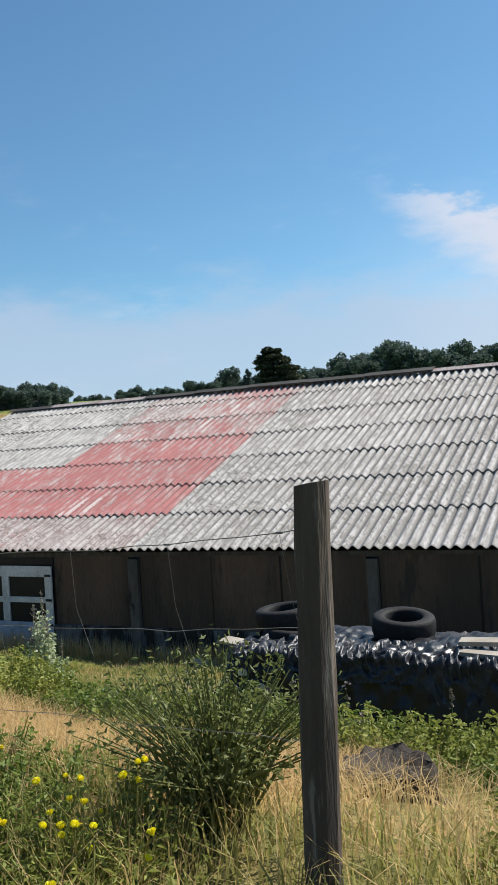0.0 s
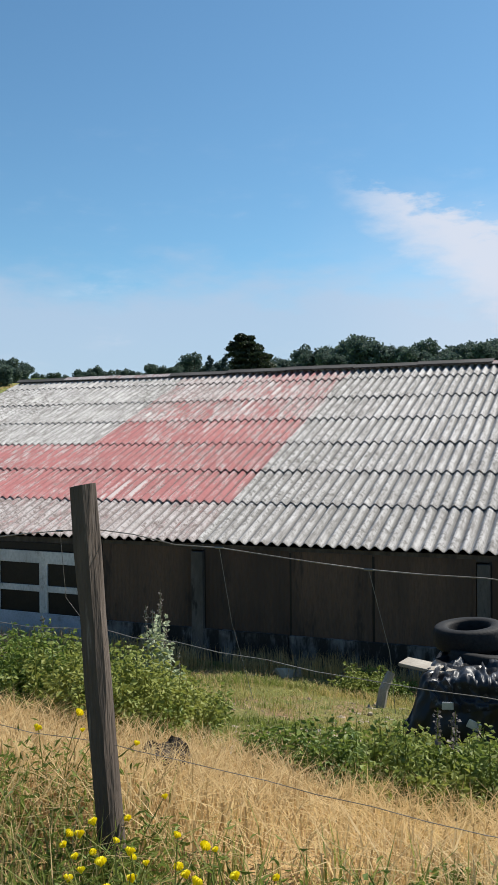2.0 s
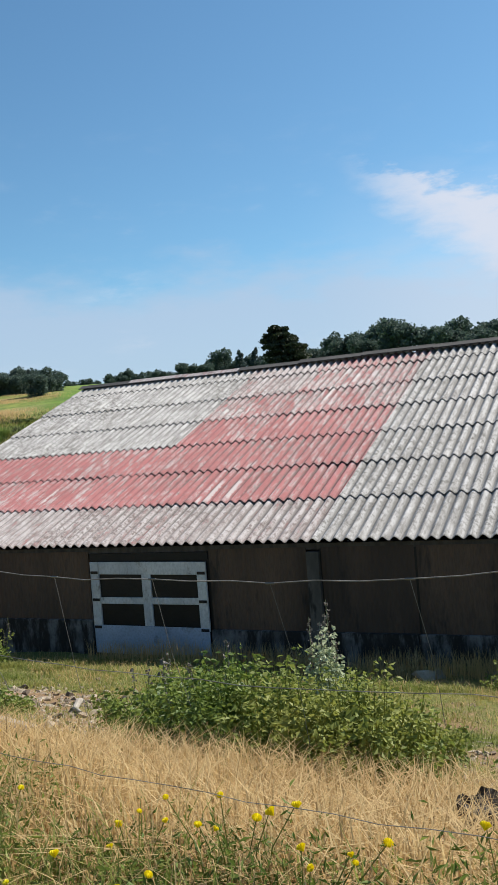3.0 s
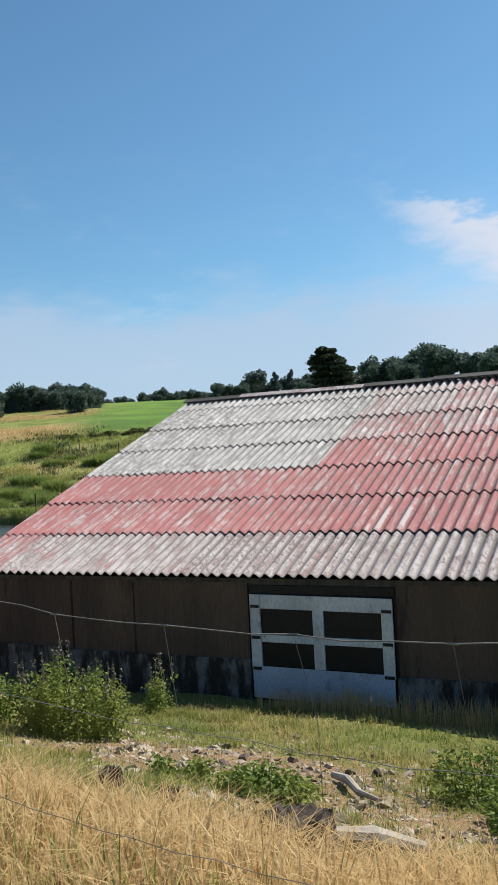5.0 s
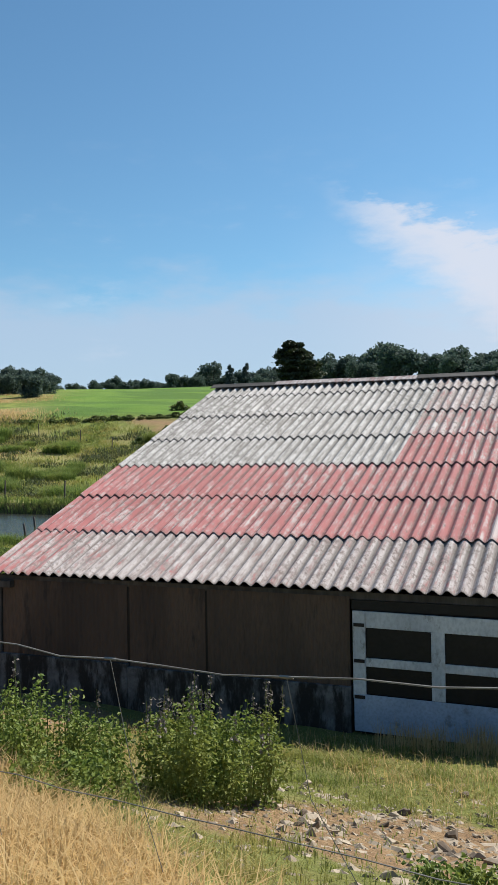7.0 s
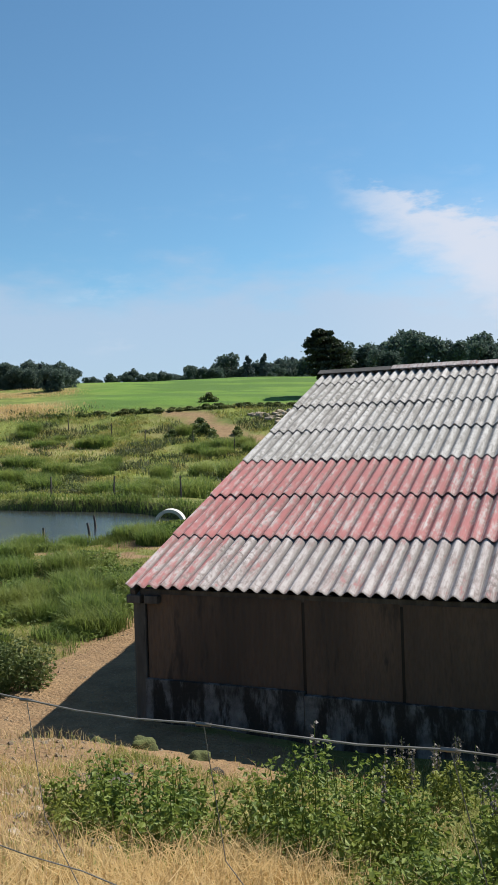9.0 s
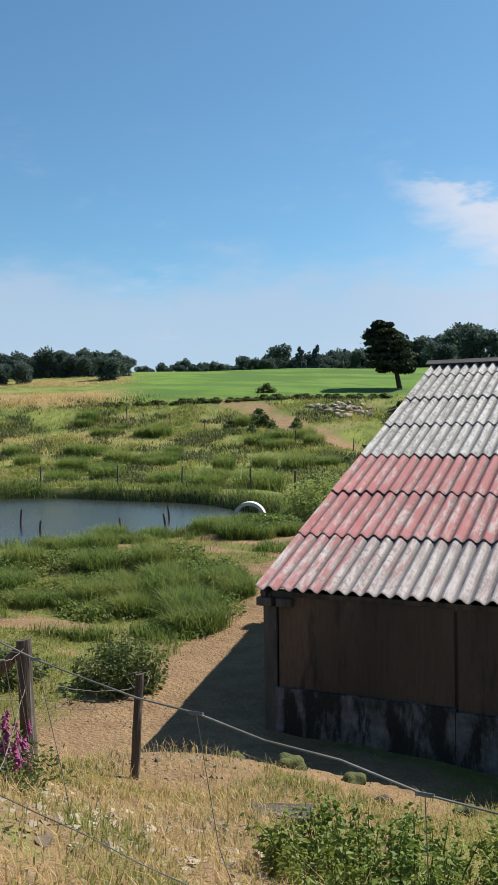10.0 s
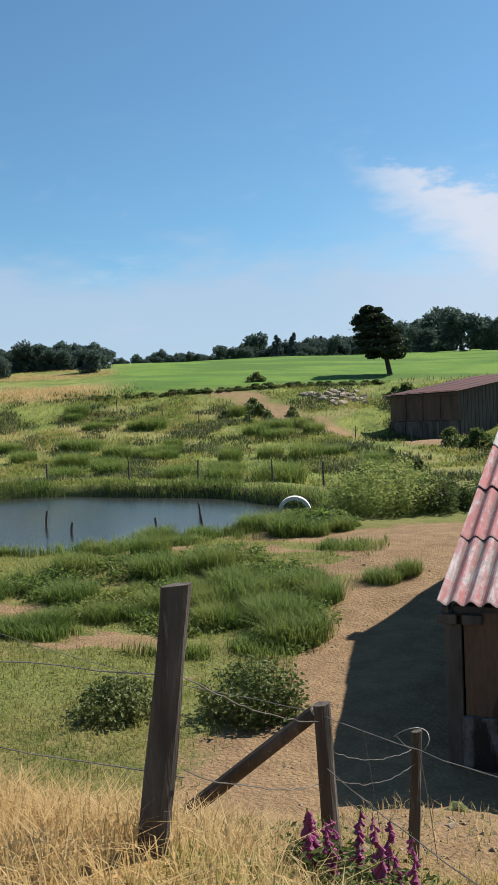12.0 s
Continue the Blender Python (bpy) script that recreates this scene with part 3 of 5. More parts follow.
def make_roof():
    rng = random.Random(4)
    starts = [0.0, 1.42, 2.795, 4.17, 5.545, 6.92, 8.295]
    total = math.hypot(RIDGE_Y, RIDGE_Z - EAVE_Z)
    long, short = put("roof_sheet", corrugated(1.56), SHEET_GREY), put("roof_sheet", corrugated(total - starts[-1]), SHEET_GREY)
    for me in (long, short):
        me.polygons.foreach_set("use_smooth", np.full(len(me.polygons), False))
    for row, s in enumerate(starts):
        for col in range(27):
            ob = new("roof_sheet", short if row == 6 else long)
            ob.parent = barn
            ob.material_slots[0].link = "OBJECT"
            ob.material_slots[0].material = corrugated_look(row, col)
            y, z = s * math.cos(SLOPE), EAVE_Z + s * math.sin(SLOPE) - 0.3
            ob.matrix_local = pose(col * SHEET_W + rng.uniform(-0.002, 0.002), y + rng.uniform(-0.012, 0.012), z + 0.002 * (col % 2) + rng.uniform(0, 0.001),
                                   math.degrees(SLOPE) + rng.uniform(-0.06, 0.06), 0.0, rng.uniform(-0.05, 0.05))
    # far slope, in one
    bm = corrugated(total, 27 * WAVES, 4)
    bmesh.ops.transform(bm, matrix=pose(27 * SHEET_W, 2 * RIDGE_Y, EAVE_Z, math.degrees(SLOPE), 0, 180), verts=bm.verts)
    barn_part("far_roof_slope", bm, SHEET_GREY)
    # ridge caps, lapped end over end
    x, k = -0.12, 0
    while x < BARN_END:
        w = 1.66 if k % 2 else 1.62
        bm = bmesh.new()
        lift = 0.03 + 0.012 * (k % 2) + (0.035 if k in (4, 5, 6, 7) else 0.0)
        ring = []
        for xx in (x, x + w + 0.08):
            prof = [(-0.22, -0.075), (-0.1, -0.02), (-0.04, 0.012), (0.04, 0.012), (0.1, -0.02), (0.22, -0.075)]
            ring.append([bm.verts.new((xx, RIDGE_Y + u, RIDGE_Z + 0.03 + lift + v)) for u, v in prof] +
                        [bm.verts.new((xx, RIDGE_Y + u, RIDGE_Z + 0.015 + lift + v)) for u, v in reversed(prof)])
        for j in range(12):
            bm.faces.new((ring[0][j], ring[0][(j + 1) % 12], ring[1][(j + 1) % 12], ring[1][j]))
        bm.faces.new(ring[0][::-1])
        bm.faces.new(ring[1])
        barn_part("ridge_cap", bm, SHADED_CAP if k not in (1, 2, 8) else SHEET_TRACE)
        x, k = x + w, k + 1


def make_walls():
    # gable walls with the shape of the roof
    for gx in (0.22, BARN_END - 0.3):
        bm = bmesh.new()
        lo = [(WALL_Y + 0.02, 0.1), (2 * RIDGE_Y - 0.2, 0.1), (2 * RIDGE_Y - 0.2, 2.05), (RIDGE_Y, 5.28), (WALL_Y + 0.02, 2.06)]
        faces = [[bm.verts.new((gx + d, y, z)) for y, z in lo] for d in (0, 0.12)]
        bm.faces.new(faces[0][::-1])
        bm.faces.new(faces[1])
        for j in range(5):
            bm.faces.new((faces[0][j], faces[0][(j + 1) % 5], faces[1][(j + 1) % 5], faces[1][j]))
        barn_part("gable_wall", bm, PANEL)
    bm = bmesh.new()
    box(bm, (0.34, 2 * RIDGE_Y - 0.3, 0.1), (BARN_END - 0.3, 2 * RIDGE_Y - 0.2, 2.05))
    barn_part("back_wall", bm, PANEL)
    # front: plinth, boards, piers
    for x0, x1, top in ((0.2, 2.4, 1.0), (2.4, 5.66, 0.96), (7.9, 11.2, 0.84), (11.2, 15.7, 0.84), (15.7, BARN_END, 0.86)):
        bm = bmesh.new()
        box(bm, (x0, WALL_Y - 0.05, -0.2), (x1 - 0.004, WALL_Y + 0.16, top), 0.012)
        barn_part("plinth", bm, PLINTH, None, "stained concrete plinth")
    joints = [0.22, 2.4, 3.62, 5.66, None, 7.9, 9.58, 9.78, 11.22, 12.5, 13.98, 14.16, 15.7, 18.0, 20.4, BARN_END - 0.2]
    for k, (x0, x1) in enumerate(zip(joints, joints[1:])):
        if x0 is None or x1 is None:
            continue
        low = 0.96 if x0 < 5 else 0.84
        bm = bmesh.new()
        if x1 - x0 < 0.25:
            box(bm, (x0, WALL_Y - 0.06, -0.1), (x1, WALL_Y + 0.18, 2.04), 0.015)
            barn_part("pier", bm, CONCRETE, None, "grey concrete pier")
            continue
        # ribbed board
        n = int((x1 - x0) / 0.038)
        rows = [[bm.verts.new((x0 + 0.02 + (x1 - x0 - 0.04) * i / n, WALL_Y + 0.012 * (k % 2) + (0.008 if i % 2 else 0.0), z)) for i in range(n + 1)] for z in (low - 0.03, 2.1)]
        for i in range(n):
            bm.faces.new((rows[0][i], rows[0][i + 1], rows[1][i + 1], rows[1][i]))
        back = [bm.verts.new((x, WALL_Y + 0.06, z)) for x, z in ((x0 + 0.02, low - 0.03), (x1 - 0.02, low - 0.03), (x1 - 0.02, 2.1), (x0 + 0.02, 2.1))]
        bm.faces.new(back[::-1])
        for a, b, c, d in ((rows[0][0], rows[1][0], back[3], back[0]), (rows[1][n], rows[0][n], back[1], back[2])):
            bm.faces.new((a, b, c, d))
        barn_part("wall_board", bm, PANEL)
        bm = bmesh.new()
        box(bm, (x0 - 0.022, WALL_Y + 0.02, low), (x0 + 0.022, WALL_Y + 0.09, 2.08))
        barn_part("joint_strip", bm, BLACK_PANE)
    # eave beam, corner post and beam end
    bm = bmesh.new()
    box(bm, (0.12, WALL_Y + 0.02, 2.06), (BARN_END, WALL_Y + 0.17, 2.16), 0.01)
    barn_part("eave_beam", bm, DARK_WOOD)
    bm = bmesh.new()
    box(bm, (0.04, WALL_Y - 0.02, 0.1), (0.215, WALL_Y + 0.16, 1.98), 0.014)
    barn_part("corner_post", bm, CONCRETE, None, "grey stone corner post")
    for dx in (-0.02, 0.24):
        bm = bmesh.new()
        box(bm, (dx, WALL_Y - 0.09, 1.985), (dx + 0.2, WALL_Y + 0.3, 2.09), 0.012)
        barn_part("beam_end", bm, DARK_WOOD)
    # rafters under the verge
    for x in (0.03, ):
        bm = bmesh.new()
        box(bm, (0, 0.0, -0.13), (0.07, 9.0, -0.04), 0.006, pose(x, 0.02, EAVE_Z, math.degrees(SLOPE)))
        barn_part("verge_rafter", bm, DARK_WOOD)


def make_door():
    door = base("barn_door", (0, 0, 0), "", "")
    door.parent = barn
    door.name = "door"
    y = WALL_Y - 0.03
    x0, x1, top, foot = 5.69, 7.87, 1.93, 0.42
    W, H = x1 - x0, top - foot

    def slab(name, u0, u1, v0, v1, mat, out=0.0, thick=0.035, label="", wob=0.0):
        bm = bmesh.new()
        box(bm, (x0 + W * u0, y - out, top - H * v1), (x0 + W * u1, y - out + thick, top - H * v0), 0.005)
        for v in bm.verts:
            v.co.z += wob * math.sin(v.co.x * 5.1) + 0.01 * (v.co.x - x0) * -1.0
        return barn_part(name, bm, mat, door, label)

    slab("stile", 0.0, 0.075, 0.0, 0.73, WHITE_PAINT, 0.012)
    slab("stile", 0.925, 1.0, 0.0, 0.73, WHITE_PAINT, 0.012)
    slab("mullion", 0.455, 0.53, 0.135, 0.69, WHITE_PAINT, 0.008)
    slab("rail", 0.076, 0.924, 0.0, 0.135, WHITE_PAINT, 0.006)
    slab("rail", 0.076, 0.924, 0.385, 0.455, WHITE_PAINT, 0.004, 0.03, "", 0.006)
    slab("kick_panel", 0.004, 0.996, 0.692, 1.0, BLUE_SHEET, 0.016, 0.02, "dented pale blue metal kick panel")
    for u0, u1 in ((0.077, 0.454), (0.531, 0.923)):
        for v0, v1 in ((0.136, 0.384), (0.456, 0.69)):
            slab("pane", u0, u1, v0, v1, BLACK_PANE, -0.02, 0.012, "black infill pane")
    for u in (0.006, 0.93):
        for v in (0.10, 0.40, 0.70):
            slab("hinge_plate", u, u + 0.065, v, v + 0.03, IRON, 0.022, 0.008, "dark iron strap")
    # black strip standing in for the shade of the open slot above the door
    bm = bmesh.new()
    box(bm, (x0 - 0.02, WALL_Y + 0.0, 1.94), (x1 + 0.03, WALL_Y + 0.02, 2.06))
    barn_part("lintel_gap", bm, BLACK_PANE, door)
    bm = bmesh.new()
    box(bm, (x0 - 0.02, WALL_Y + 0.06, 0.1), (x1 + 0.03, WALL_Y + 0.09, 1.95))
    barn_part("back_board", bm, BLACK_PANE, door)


make_roof()
make_walls()
make_door()


# ---- fence ----
def fence_post(name, top, foot, wide, deep, label, turn=0.0, lean=(0, 0)):
    """A split post with chamfered, uneven edges."""
    rng = random.Random(int(top[0] * 100))
    bm = bmesh.new()
    n, rings = 10, []
    a, b = Vector(foot) - Vector((0, 0, 0.35)), Vector(top)
    for i in range(9):
        t = i / 8
        p = a.lerp(b, t)
        w = 1.0 - 0.06 * t + 0.03 * math.sin(5 * t + top[0])
        ring = []
        for k in range(n):
            g = 2 * math.pi * (k + 0.5) / n
            c, s = math.cos(g), math.sin(g)
            r = 1.0 / max(abs(c), abs(s)) ** 0.72
            ring.append(bm.verts.new(p + Vector((c * r * wide / 2 * w, s * r * deep / 2 * w, (0.007 * c if i == 8 else 0))) +
                                     Vector((rng.uniform(-1, 1), rng.uniform(-1, 1), rng.uniform(-0.5, 0.5) if i == 8 else 0)) * 0.0035))
        rings.append(ring)
    for r0, r1 in zip(rings, rings[1:]):
        for k in range(n):
            bm.faces.new((r0[k], r0[(k + 1) % n], r1[(k + 1) % n], r1[k]))
    bm.faces.new(rings[-1])
    bm.faces.new(rings[0][::-1])
    me = put(name, bm, POST_WOOD)
    ob = new(name, me)
    return tagged(ob, label, "fence post", "posts of the wire fence")


POSTS = [((17.64, -10.71, 3.69), (17.6, -10.73, 0), 0.105, 0.10), ((14.52, -10.35, 3.67), (14.60, -10.28, 0), 0.068, 0.08),
         ((11.75, -10.0, 3.7), (11.78, -10.0, 0), 0.085, 0.085), ((8.92, -9.66, 3.79), (8.955, -9.66, 0), 0.09, 0.09),
         ((6.1, -9.1, 3.82), (6.12, -9.1, 0), 0.085, 0.085), ((3.36, -8.54, 3.88), (3.40, -8.53, 0), 0.078, 0.09),
         ((0.455, -6.39, 3.59), (0.285, -6.45, 0), 0.125, 0.10), ((0.4, -4.7, 2.61), (0.45, -4.69, 0), 0.10, 0.10), ((0.64, -3.55, 2.1), (0.58, -3.6, 0), 0.075, 0.07)]
for (tx, ty, tz), (fx, fy, _), w, d in POSTS:
    kind = "short dark stub of a wooden fence post" if tz < 2.4 else "weathered grey wooden fence post in dry grass"
    fence_post("fence_post", (tx, ty, tz), (fx, fy, gz(fx, fy)), w, d, kind)
bm = bmesh.new()
tube(bm, [(0.34, -4.64, 2.54), (-0.1, -4.58, 2.18), (-0.66, -4.5, 1.72)], [0.042, 0.045, 0.048], 8)
tagged(new("brace_pole", put("brace_pole", bm, POST_WOOD)), "slanting round wooden brace against the corner post", "brace")


def wire_line(parent, a, b, sag, seed, r=0.0028, name="line_wire"):
    rng = random.Random(seed)
    a, b = Vector(a), Vector(b)
    n = 22
    pts = []
    for i in range(n + 1):
        t = i / n
        p = a.lerp(b, t)
        p.z -= sag * 4 * t * (1 - t) - rng.uniform(-0.006, 0.006)
        p.y += rng.uniform(-0.006, 0.006)
        pts.append(p)
    bm = bmesh.new()
    tube(bm, pts, r, 5)
    part(name, bm, WIRE, parent)
    return pts


netting = tagged(new("wire_fence"), "slack rusty woven wire strung between wooden posts", "wire fence")
line = [Vector(p[0]) for p in POSTS[:6]]
for k, (a, b) in enumerate(zip(line, line[1:])):
    for j, (drop, sag) in enumerate(((0.13, 0.085), (0.42, 0.06), (0.75, 0.04))):
        pts = wire_line(netting, a + Vector((0, 0.055, -drop)), b + Vector((0, 0.055, -drop)), sag, k * 7 + j, 0.0017 if j == 0 else 0.0012)
        if j == 0:
            rng = random.Random(50 + k)
            for i in range(1, 22, 3):
                p = pts[i]
                bm = bmesh.new()
                tube(bm, [p, p + Vector((rng.uniform(0.0, 0.05), 0.01, -0.2)), p + Vector((rng.uniform(0.03, 0.12), 0.02, -rng.uniform(0.25, 0.42)))], 0.0009, 4)
                part("stay_wire", bm, WIRE, netting)
                bm = bmesh.new()
                tube(bm, [p + Vector((-0.012, 0, 0)), p + Vector((0.012, 0, 0))], 0.003, 5)
                part("wire_knot", bm, WIRE, netting)
D, E, F, G = Vector(POSTS[5][0]), Vector(POSTS[6][0]), Vector(POSTS[7][0]), Vector(POSTS[8][0])
H = Vector((-4.2, -5.6, 3.2))
for k, (a, b, sag, r) in enumerate(((D + Vector((0, 0.06, -0.13)), F + Vector((0, 0, -0.06)), 0.10, 0.0024), (D + Vector((0, 0.06, -0.8)), F + Vector((0, 0, -0.35)), 0.1, 0.003),
                                 (E + Vector((0, 0, -0.35)), F + Vector((0, 0, -0.1)), 0.05, 0.003), (E + Vector((0, 0, -0.72)), F + Vector((0, 0, -0.45)), 0.05, 0.003),
                                 (E + Vector((0, 0, -0.35)), H, 0.08, 0.003), (E + Vector((0, 0, -0.75)), H - Vector((0, 0, 0.35)), 0.08, 0.003),
                                 (F + Vector((0, 0, -0.05)), (-5.5, -1.5, 2.2), 0.1, 0.003), (F + Vector((0, 0, -0.25)), G + Vector((0, 0, -0.1)), 0.08, 0.0025), (F + Vector((0, 0, -0.4)), G + Vector((0, 0, -0.2)), 0.1, 0.0025))):
    pts = wire_line(netting, a, b, sag, 90 + k, r)
    if k == 0:
        for i in (4, 8, 12, 16, 19):
            p = pts[i]
            bm = bmesh.new()
            tube(bm, [p, p + Vector((0.03, 0.02, -0.25)), p + Vector((0.05, 0.05, -0.5))], 0.002, 4)
            part("stay_wire", bm, WIRE, netting)
bm = bmesh.new()
tube(bm, [G + Vector((0.13 * math.cos(t) - 0.05, 0.05 * math.sin(t * 2), -0.06 + 0.1 * math.sin(t) - 0.02 * t)) for t in np.linspace(-2.6, 2.4, 18)], 0.003, 5)
part("wire_coil", bm, WIRE, netting)


# ---- trees and hedges ----
def crown_points(rng, n, lobes):
    """Places in the shell of several overlapping lobes (centre, radii)."""
    pick = rng.integers(0, len(lobes), n)
    c = np.array([l[0] for l in lobes], float)[pick]
    r = np.array([l[1] for l in lobes], float)[pick]
    d = rng.normal(size=(n, 3))
    d /= np.linalg.norm(d, axis=1)[:, None]
    return c + d * r * (rng.uniform(0.25, 1.0, n) ** 0.45)[:, None] * (1 + 0.12 * rng.normal(size=(n, 1)))


def make_tree(name, label, lobes, n, size, trunk, mat, seed, category="tree", group="", limbs=5):
    rng = np.random.default_rng(seed)
    tree = base(name, (0, 0, 0), label, category, group)
    bm = bmesh.new()
    tube(bm, *trunk, 8)
    tops = trunk[0]
    for k in range(limbs):
        c = Vector(lobes[k % len(lobes)][0])
        s = Vector(tops[-2]).lerp(Vector(tops[-1]), 0.25 + 0.6 * k / max(1, limbs))
        tube(bm, [s, s.lerp(c, 0.5) + Vector((0, 0, -0.1)), c], [trunk[1][-1] * 0.8, trunk[1][-1] * 0.5, trunk[1][-1] * 0.2], 5)
    part("trunk", bm, BARK, tree)
    data = leaves(rng, crown_points(rng, n, lobes), size, 0.25, 0.5)
    crown = new("crown", tri_mesh("crown", *data, mat))
    crown.parent = tree
    return tree


def place_tree(tree, x, y, s=1.0, turn=0.0, sink=0.1):
    tree.matrix_basis = pose(x, y, gz(x, y) - sink, 0, 0, turn) @ Matrix.Diagonal((s, s, s, 1))


def make_trees():
    rp = random.Random(71)
    tiers = []
    for k, (z, r) in enumerate(((2.3, 2.2), (2.9, 3.1), (3.5, 3.2), (4.2, 2.8), (4.9, 2.9), (5.6, 2.5), (6.3, 2.1), (6.9, 1.5))):
        cx = -0.35 - 0.3 * (z - 1.5)
        for j in range(6):
            g = 2 * math.pi * (j + rp.random()) / 6
            q = r * rp.uniform(0.35, 0.72)
            tiers.append(((cx + q * math.cos(g), q * math.sin(g), z + rp.uniform(-0.3, 0.3)), (r * rp.uniform(0.3, 0.5), r * rp.uniform(0.3, 0.5), rp.uniform(0.2, 0.36))))
        tiers.append(((cx, 0, z), (r * 0.42, r * 0.42, 0.4)))
    pine = make_tree("pine_tree", "leaning dark pine with a ragged layered crown on the field", tiers,
                     12000, 0.36, ([(0, 0, 0), (-0.25, 0, 1.3), (-0.6, 0, 2.8), (-1.1, 0.1, 4.6), (-1.5, 0, 6.4)], [0.3, 0.25, 0.2, 0.14, 0.06]), PINE, 3, limbs=14)
    place_tree(pine, -22.35, 80.35, 0.95)
    rng = random.Random(9)
    kinds = []
    for k in range(4):
        r = random.Random(20 + k)
        lobes = [((r.uniform(-2.2, 2.2), r.uniform(-2, 2), r.uniform(2.2, 6.0)), (r.uniform(1.4, 2.3), r.uniform(1.4, 2.2), r.uniform(1.2, 1.9))) for _ in range(8)] + [((0, 0, 1.6), (2.4, 2.4, 1.4))]
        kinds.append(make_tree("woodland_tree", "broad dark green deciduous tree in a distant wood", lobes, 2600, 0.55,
                               ([(0, 0, -0.5), (0.1, 0, 1.5), (0, 0.2, 4)], [0.28, 0.2, 0.1]), HAZED_WOOD_LEAF, 40 + k, "tree", "trees of the distant wood", 3))
    spruces = []
    for k in range(2):
        r = random.Random(k)
        lobes = [((r.uniform(-0.5, 0.5), r.uniform(-0.5, 0.5), 1.0 + 0.9 * i), (max(0.5, (2.5 - 0.25 * i) * r.uniform(0.75, 1.25)), max(0.5, (2.5 - 0.25 * i) * r.uniform(0.75, 1.25)), 0.8)) for i in range(9)]
        spruces.append(make_tree("spruce_tree", "narrow dark conifer on the skyline", lobes, 1700, 0.45, ([(0, 0, -0.5), (0, 0, 4), (0, 0, 9.2)], [0.22, 0.15, 0.04]), HAZED_CONIFER, 60 + k, "conifer", "conifers on the skyline", 2))
    spots = []
    # wood on the hill, seen over the ridge: bearing, distance, size
    for k in range(46):
        b = rng.uniform(-17.0, 3.0)
        spots.append((kinds, b, rng.uniform(165, 215), rng.uniform(1.15, 1.75)))
    for k in range(44):
        spots.append((kinds, rng.uniform(-24.5, -15), rng.uniform(195, 235), rng.uniform(0.8, 1.45)))
    for b in (-22.3, -21.2, -19.3, -18.7, -13.0, -10.2, -9.0, -8.6, -5, -4, -1, 0.5):
        spots.append((spruces, b + rng.uniform(-0.2, 0.2), rng.uniform(190, 215), rng.uniform(0.9, 1.35)))
    for k in range(9):
        spots.append((kinds, -13.0 + 2.0 * k + rng.uniform(-0.4, 0.4), rng.uniform(120, 132) if k in (3, 4) else 150, rng.uniform(1.1, 1.5)))
    # clump of conifers and rounded trees
    for b in (-38.6, -37.6, -36.2, -35.3, -35.0):
        spots.append((spruces, b, rng.uniform(128, 140), rng.uniform(0.5, 0.68)))
    for k in range(16):
        spots.append((kinds, -39.4 + 0.38 * k, rng.uniform(126, 140), rng.uniform(0.55, 0.95)))
    for b in (-40.2, -39.5, -38.6, -37.0, -36.2, -35.5, -34.9, -34.3, -33.7, -33.2, -40.9, -41.6, -42.4, -43.3, -44.2, -45.5):
        spots.append((kinds, b, rng.uniform(118, 135), rng.uniform(0.55, 0.85)))
    # scattered bushes along the horizon
    for k in range(64):
        spots.append((kinds, -44 + 26.0 * k / 64 + rng.uniform(-0.25, 0.25), rng.uniform(180, 215), rng.uniform(0.4, 0.95) ** 1.4))
    for b, s in ((-26.0, 0.85), (-24.9, 0.75), (-24.2, 0.72)):
        spots.append((kinds, b, 178, s))
    for pool, b, d, s in spots:
        x, y = 2 + d * math.sin(radians(b)), -9.4 + d * math.cos(radians(b))
        src = rng.choice(pool)
        s *= rng.uniform(0.55, 0.72)
        copy_thing(src, pose(x, y, gz(x, y) - 0.4, 0, 0, rng.uniform(0, 360)) @ Matrix.Diagonal((s, s, s, 1)))
    for src, b, d in zip(kinds + spruces, (-3, -6, -9, -12, -15, 1), (190, 196, 188, 199, 193, 205)):
        place_tree(src, 2 + d * math.sin(radians(b)), -9.4 + d * math.cos(radians(b)), 0.7, 40 * b, 0.4)


make_trees()


